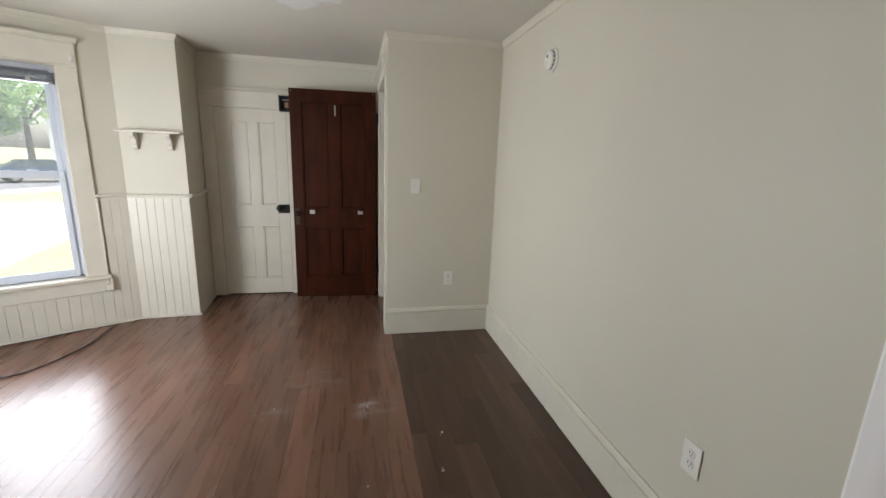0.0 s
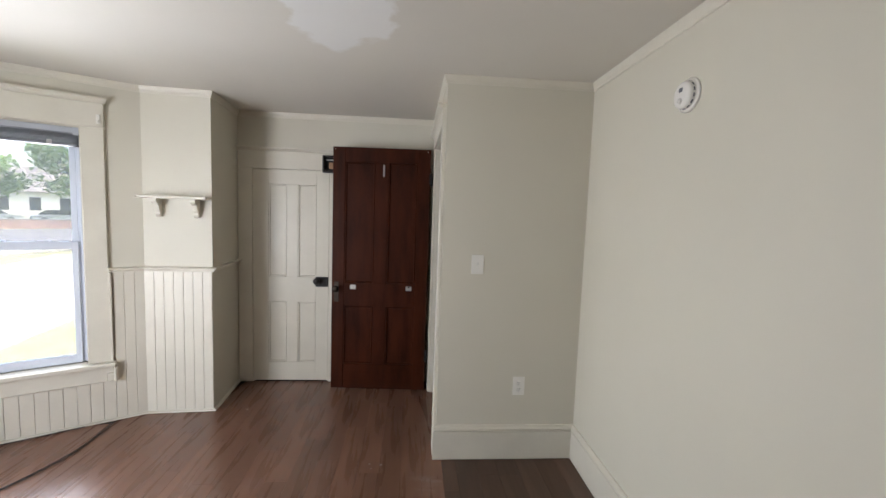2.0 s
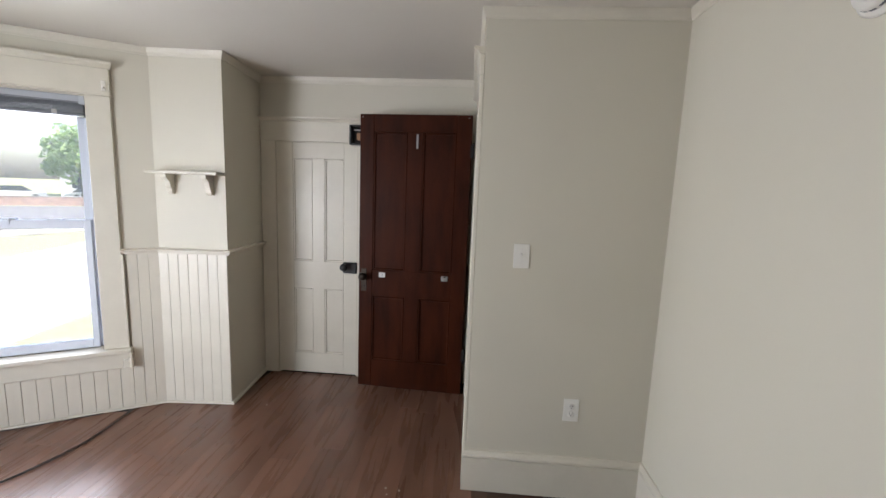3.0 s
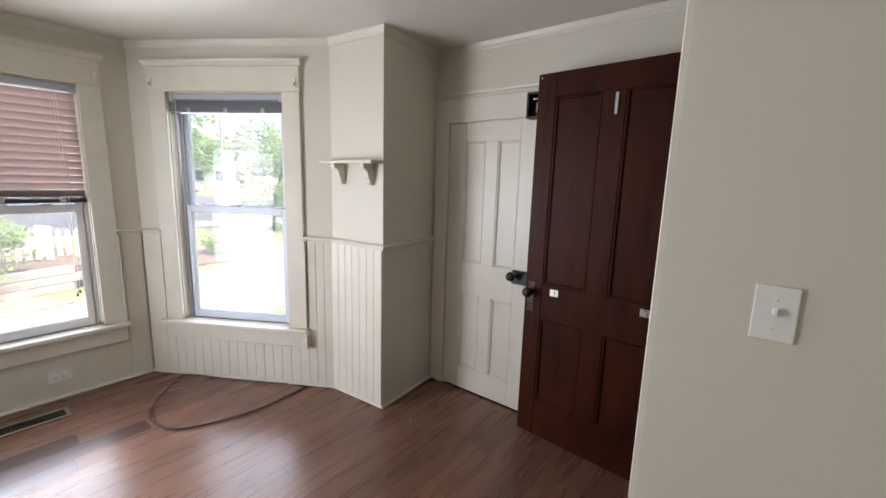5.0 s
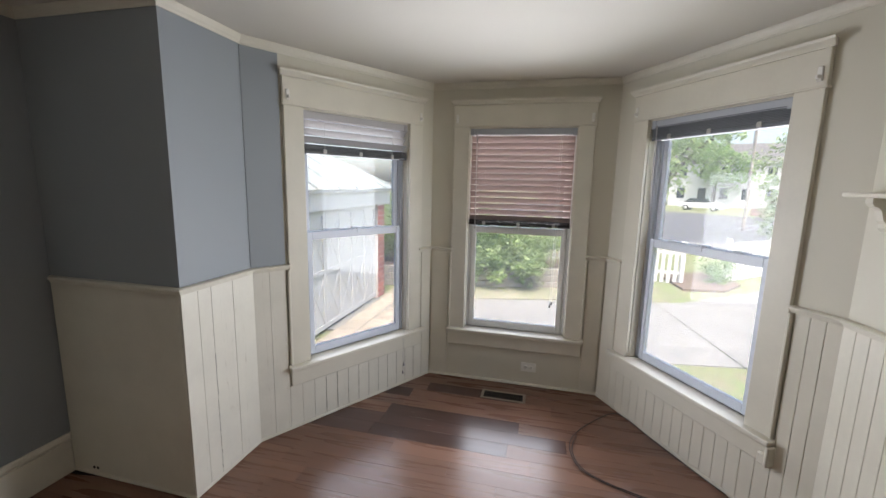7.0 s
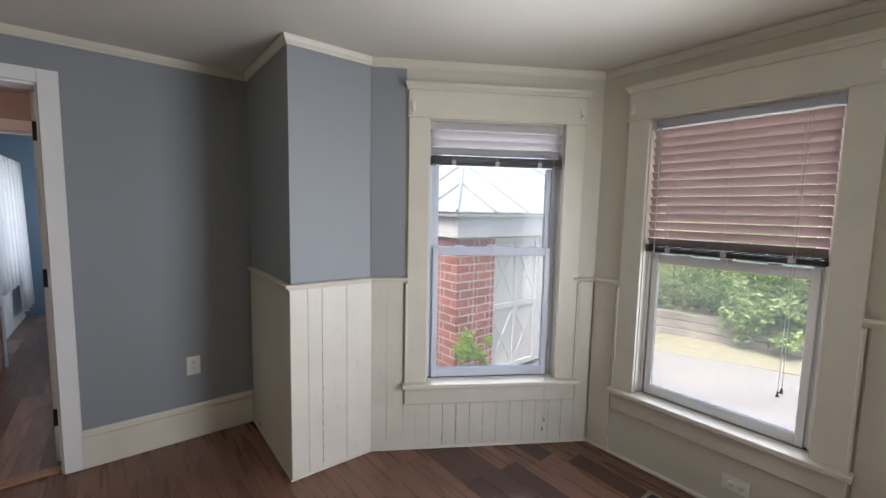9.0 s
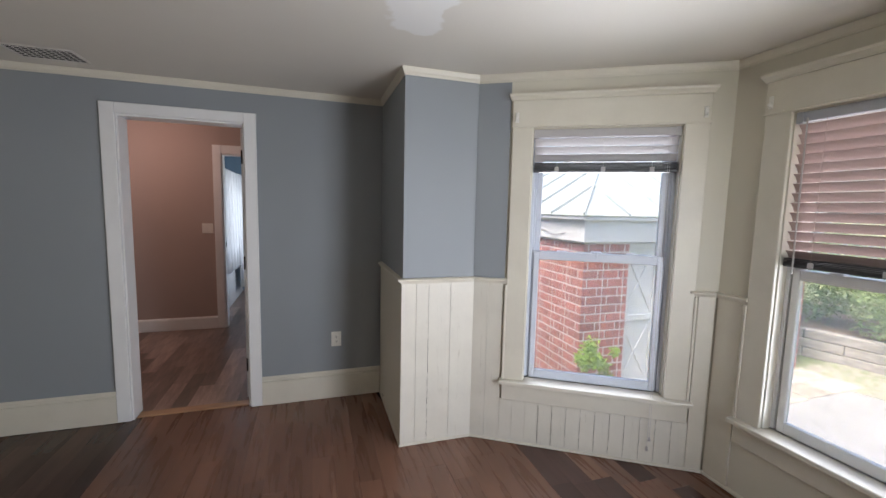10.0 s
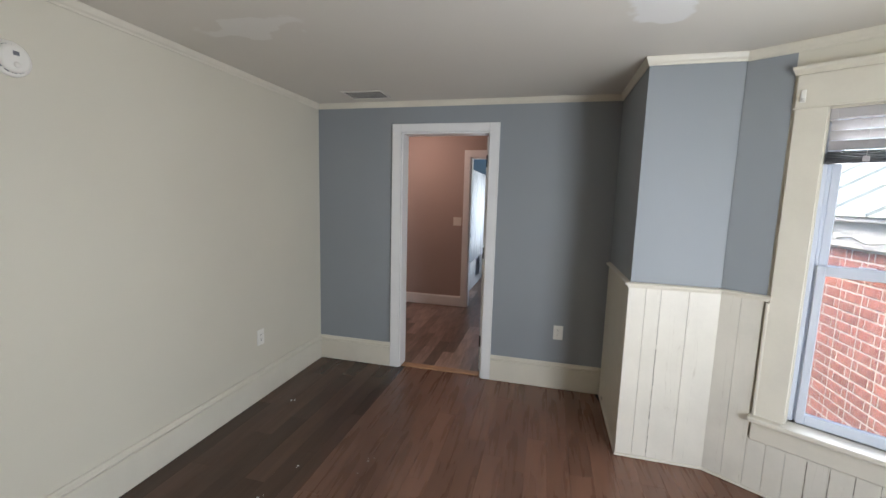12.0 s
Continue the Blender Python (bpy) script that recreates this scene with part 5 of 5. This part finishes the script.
# garage: brick piers, white cross-braced doors, hipped metal roof
gx, gy, gz = -3.87, -0.77, 1.145
gar = thing("garage", pose(0, 0, 0), "old white garage with brick piers and a pale metal roof", "garage")
core = bmesh.new()
box(core, -4.53, gy - 0.4, G - 0.05, gx - 0.006, gy - 0.006, gz)
box(core, -4.25, -5.0, G - 0.05, gx - 0.006, gy - 0.4, gz)
part("brick_core", core, MORTAR, gar, "pale mortar bed of the near brick pier")
far = bmesh.new()
box(far, -7.76, gy - 4.0, G - 0.05, -7.42, gy - 0.006, gz)
part("far_core", far, MORTAR, gar)
part("fascia", boxed(-7.95, gy - 0.02, gz, gx + 0.05, gy + 0.05, 1.44, bevel=0.006), GARAGE_WHITE, gar, "white painted fascia")
part("fascia", boxed(gx, -5.0, gz, gx + 0.05, gy - 0.02, 1.44, bevel=0.006), GARAGE_WHITE, gar)
part("gutter", boxed(-8.0, gy + 0.05, 1.40, gx + 0.11, gy + 0.11, 1.455, bevel=0.01), GARAGE_WHITE, gar)
part("gutter", boxed(gx + 0.05, -5.0, 1.40, gx + 0.11, gy + 0.05, 1.455, bevel=0.01), GARAGE_WHITE, gar)
E0, E1, F0, F1, RZ = gx + 0.13, -8.1, gy + 0.13, -5.1, 2.7
ra, rb = (-5.8, -2.82), (-5.95, -2.82)
bm = bmesh.new()
v = [bm.verts.new(p) for p in ((E0, F0, 1.46), (E1, F0, 1.46), (E1, F1, 1.46), (E0, F1, 1.46), (*ra, RZ), (*rb, RZ))]
for f in ((0, 1, 5, 4), (1, 2, 5), (2, 3, 4, 5), (3, 0, 4), (3, 2, 1, 0)):
    bm.faces.new([v[i] for i in f])
roof = part("roof", bm, TIN, gar, "pale green standing-seam metal roof")


def seam(p, q):
    d = Vector(q) - Vector(p)
    m = d.to_track_quat("X", "Z").to_matrix().to_4x4()
    ob = part("seam", boxed(0, -0.012, 0, d.length, 0.012, 0.035), TIN, roof)
    ob.matrix_world = Matrix.Translation(p) @ m


for k in range(1, 7):
    x = E0 + (E1 - E0) * k / 7
    t = min(1, (E0 - x) / (E0 - ra[0])) if x > ra[0] else min(1, (x - E1) / (rb[0] - E1))
    seam((x, F0, 1.46), (x, F0 + (ra[1] - F0) * t, 1.46 + (RZ - 1.46) * t))
    part("snow_guard", boxed(x - 0.02, F0 - 0.36, 1.66, x + 0.02, F0 - 0.32, 1.705, bevel=0.008), SNOW_GUARD, roof)
for k in range(1, 7):
    y = F0 + (F1 - F0) * k / 7
    t = min(1, (F0 - y) / (F0 - ra[1])) if y > ra[1] else min(1, (y - F1) / (ra[1] - F1))
    seam((E0, y, 1.46), (E0 + (ra[0] - E0) * t, y, 1.46 + (RZ - 1.46) * t))
seam((E0, F0, 1.46), (*ra, RZ))
seam((E1, F0, 1.46), (*rb, RZ))
# doors: boards with battens and crosses
for k in range(3):
    x1 = -4.535 - k * 0.961
    x0 = x1 - 0.956
    d = part("garage_door", boxed(x0, gy - 0.12, G + 0.04, x1, gy - 0.075, gz), GARAGE_WHITE, gar, "white board door with crossed battens")
    h = gz - G - 0.04
    mid = G + 0.04 + h * 0.47
    for i in range(3):
        x = x0 + (x1 - x0) * i / 2
        xa = min(max(x - 0.035, x0 + 0.002), x1 - 0.072)
        part("batten", boxed(xa, gy - 0.075, G + 0.05, xa + 0.07, gy - 0.05, gz - 0.01, bevel=0.004), GARAGE_WHITE, d)
    for z in (G + 0.05, mid, gz - 0.09):
        part("cross_rail", boxed(x0, gy - 0.075, z, x1, gy - 0.052, z + 0.075, bevel=0.004), GARAGE_WHITE, d)
    for i in range(2):
        xa, xb = x0 + (x1 - x0) * i / 2, x0 + (x1 - x0) * (i + 1) / 2
        for za, zb in ((G + 0.1, mid), (mid + 0.07, gz - 0.08)):
            for s in (1, -1):
                cx, cz = (xa + xb) / 2, (za + zb) / 2
                ln, an = math.hypot(xb - xa, zb - za), math.degrees(math.atan2(zb - za, s * (xb - xa)))
                b = part("brace", boxed(-ln / 2, -0.0, -0.025, ln / 2, 0.012, 0.025, bevel=0.003), GARAGE_WHITE, d)
                b.matrix_world = pose(cx, gy - 0.0748 + 0.001 * s, cz, 0, -an, 0)
part("back_wall", boxed(-7.7, -5.1, G, -3.95, -5.0, gz), GARAGE_WHITE, gar)
# bricks of the near pier and of the far one
brick_mesh = {}


def brick(w, d, h):
    key = (round(w, 3), round(d, 3))
    if key not in brick_mesh:
        bm = boxed(0, 0, 0, w, d, h, bevel=0.004)
        me = bpy.data.meshes.new("brick")
        bmesh.ops.recalc_face_normals(bm, faces=bm.faces)
        bm.to_mesh(me)
        bm.free()
        me.materials.append(BRICK)
        brick_mesh[key] = me
    return brick_mesh[key]


course, bh, joint = 0.106, 0.088, 0.018
rows = int((gz - G) / course)
for r in range(rows):
    z = G + 0.01 + r * course
    # stretchers and headers alternate, each course shifted
    for face, length, start in (("front", 0.655, 0.0), ("side", 1.5, 0.02)):
        u, long = start, r % 2 == (face == "side")
        while u < length - 0.04:
            w = min(0.205 if long else 0.056, length - u)
            ob = new("brick", brick(w, 0.03, bh) if face == "front" else brick(0.03, w, bh))
            ob.parent = gar
            lift = rnd.uniform(0, 0.004)
            ob.location = (gx - u - w, gy - 0.032 + lift, z) if face == "front" else (gx - 0.032 + lift, gy - 0.012 - u - w, z)
            u += w + joint
            long = not long
    ob = new("brick", brick(0.32, 0.03, bh))
    ob.parent = gar
    ob.location = (-7.75, gy - 0.026, z)
    ob = new("brick", brick(0.03, 0.19, bh))
    ob.parent = gar
    ob.location = (-7.424, gy - 0.27, z)
v = thing("weed", pose(-3.95, -0.5, G), "bright green weed growing against the brick pier", "plant")
part("foliage", leaf_cloud(random.Random(91), (0.0, 0.0, 0.60), (0.24, 0.16, 0.22), 800, 0.03, clumps=12, fill=0.2), LEAF_BRIGHT, v)
part("stem", tube(bmesh.new(), [(0, 0, -0.02), (-0.02, 0.0, 0.35), (0.0, 0.0, 0.62)], 0.008, 6), LEAF, v)


# flagstones along the garage, and the dry verge below the timbers
flags = thing("flagstone_strip", pose(0, 0, G), "worn tan flagstones along the garage doors", "paving", kind="structure")
rs = random.Random(31)
for r in range(2):
    x = -4.6
    while x > -7.5:
        w = rs.uniform(0.4, 0.65)
        y0 = gy + 0.06 + r * 0.37 + rs.uniform(0, 0.03)
        part("flagstone", boxed(x - w + 0.02, y0, 0.005, x, y0 + 0.34, 0.032 + rs.uniform(0, 0.008), bevel=0.01), FLAGSTONE, flags)
        x -= w
tagged(part("verge", prism(bmesh.new(), VERGE, G - 0.02, G + 0.026), DIRT), "dry patchy verge below the landscape timbers", "ground", kind="structure")


# low brick wall across the street
bw = thing("garden_wall", wall_pose((-45, 22), (-20, 46)) @ pose(0, 0, G), "low red brick wall across the street", "wall")
part("brickwork", boxed(0, -0.12, -0.1, 34.6, 0.12, 0.7), PALE_BRICK, bw)
part("coping", boxed(0, -0.16, 0.7, 34.6, 0.16, 0.78, bevel=0.02), CONCRETE, bw)


# far houses and a parked car
def house(x, y, turn, w, d, h, label, mat):
    t = thing("house", pose(x, y, G + 0.3, 0, 0, turn), label, "house")
    part("wall", boxed(-w / 2, -d / 2, -0.5, w / 2, d / 2, h), mat, t)
    bm = bmesh.new()
    r = [(-d / 2 - 0.4, h), (0, h + d * 0.36), (d / 2 + 0.4, h)]
    extrude_profile(bm, r, -w / 2 - 0.4, w / 2 + 0.4)
    part("roof", bm, ROOF_GREY, t)
    for fl in range(int(h // 2.6)):
        for k in range(int(w // 2.4)):
            u = -w / 2 + 1.4 + k * 2.4
            for s in (-1, 1):
                win = part("window", boxed(u - 0.45, s * (d / 2) - 0.03, 0.9 + fl * 2.7, u + 0.45, s * (d / 2) + 0.03, 2.3 + fl * 2.7), CAR_GLASS, t)
                part("frame", boxed(u - 0.55, s * (d / 2) - 0.025, 0.8 + fl * 2.7, u + 0.55, s * (d / 2) + 0.025, 2.4 + fl * 2.7), HOUSE_WHITE, win)
    part("door", boxed(w / 2 - 0.9, -d / 2 - 0.04, 0.0, w / 2 - 0.1, -d / 2 + 0.02, 2.05), DARK_WOOD, t)
    return t


house(-64, 26, 75, 12, 8, 5.4, "white two-storey house across the street", HOUSE_WHITE)
house(-44, 50, 45, 11, 8, 2.9, "white one-storey house with a grey roof", HOUSE_WHITE)
house(-30, 62, 25, 13, 8, 5.4, "white house beyond the trees", HOUSE_WHITE)
house(-66, 8, 95, 12, 8, 2.9, "red brick house across the street", PALE_BRICK)


def car(x, y, turn, mat, label):
    t = thing("car", pose(x, y, G + 0.012, 0, 0, turn), label, "car")
    prof = [(-2.2, 0.35), (-2.2, 0.7), (-1.9, 0.85), (-1.2, 0.92), (1.2, 0.95), (2.05, 0.85), (2.2, 0.6), (2.2, 0.3)]
    bm = bmesh.new()
    prism(bm, prof, -0.85, 0.85)
    bmesh.ops.transform(bm, matrix=pose(0, 0, 0, 90), verts=bm.verts)
    bmesh.ops.bevel(bm, geom=bm.edges, offset=0.06, segments=2, affect="EDGES")
    part("body", bm, mat, t)
    bm = bmesh.new()
    prism(bm, [(-1.7, 0.88), (-1.0, 1.38), (0.5, 1.42), (1.25, 0.92)], -0.72, 0.72)
    bmesh.ops.transform(bm, matrix=pose(0, 0, 0, 90), verts=bm.verts)
    bmesh.ops.bevel(bm, geom=bm.edges, offset=0.05, segments=2, affect="EDGES")
    part("cabin", bm, CAR_GLASS, t, "tinted glass cabin")
    for wx in (-1.35, 1.35):
        for s in (-1, 1):
            w = part("wheel", lathe(bmesh.new(), [(0.0, -0.1), (0.27, -0.1), (0.32, -0.07), (0.32, 0.07), (0.27, 0.1), (0.0, 0.1)], 20, pose(wx, s * 0.8, 0.32, 90)), TYRE, t)
            part("rim", lathe(bmesh.new(), [(0.0, -0.11), (0.19, -0.105), (0.19, 0.105), (0.0, 0.11)], 16, pose(wx, s * 0.8, 0.32, 90)), STEEL, w)
    return t


car(-19.6, 30.6, 45, CAR_BLUE, "dark blue sedan parked along the street")
for x, y, turn in ((-39, 41, 48), (-43, 37, 48), (-35.5, 44.5, 48), (-52, 20, 60)):
    car(x, y, turn, HOUSE_WHITE, "white car parked across the street")
pole = thing("utility_pole", pose(-27.5, 14.1, G), "tall grey wooden utility pole by the street", "utility pole")
part("shaft", tube(bmesh.new(), [(0, 0, -0.1), (0.02, 0, 4.5), (0.0, 0, 9.2)], 0.09, 10), TIMBER, pole)
part("crossarm", boxed(-1.1, -0.06, 8.3, 1.1, 0.06, 8.42), BARK, pole)
for x in (-0.9, 0.9):
    part("wire", tube(bmesh.new(), [(x, 0, 8.45), (x + 9, 14, 7.6), (x + 18, 28, 8.3)], 0.015, 5), CABLE, pole)
wire = part("fascia_wire", tube(bmesh.new(), [(gx + 0.054, gy - 0.3, 1.24), (gx + 0.07, gy - 0.55, 1.2), (gx + 0.06, gy - 0.8, 1.25), (gx + 0.054, gy - 1.0, 1.22)], 0.004, 6), CABLE, gar, "loose dark wire on the fascia")
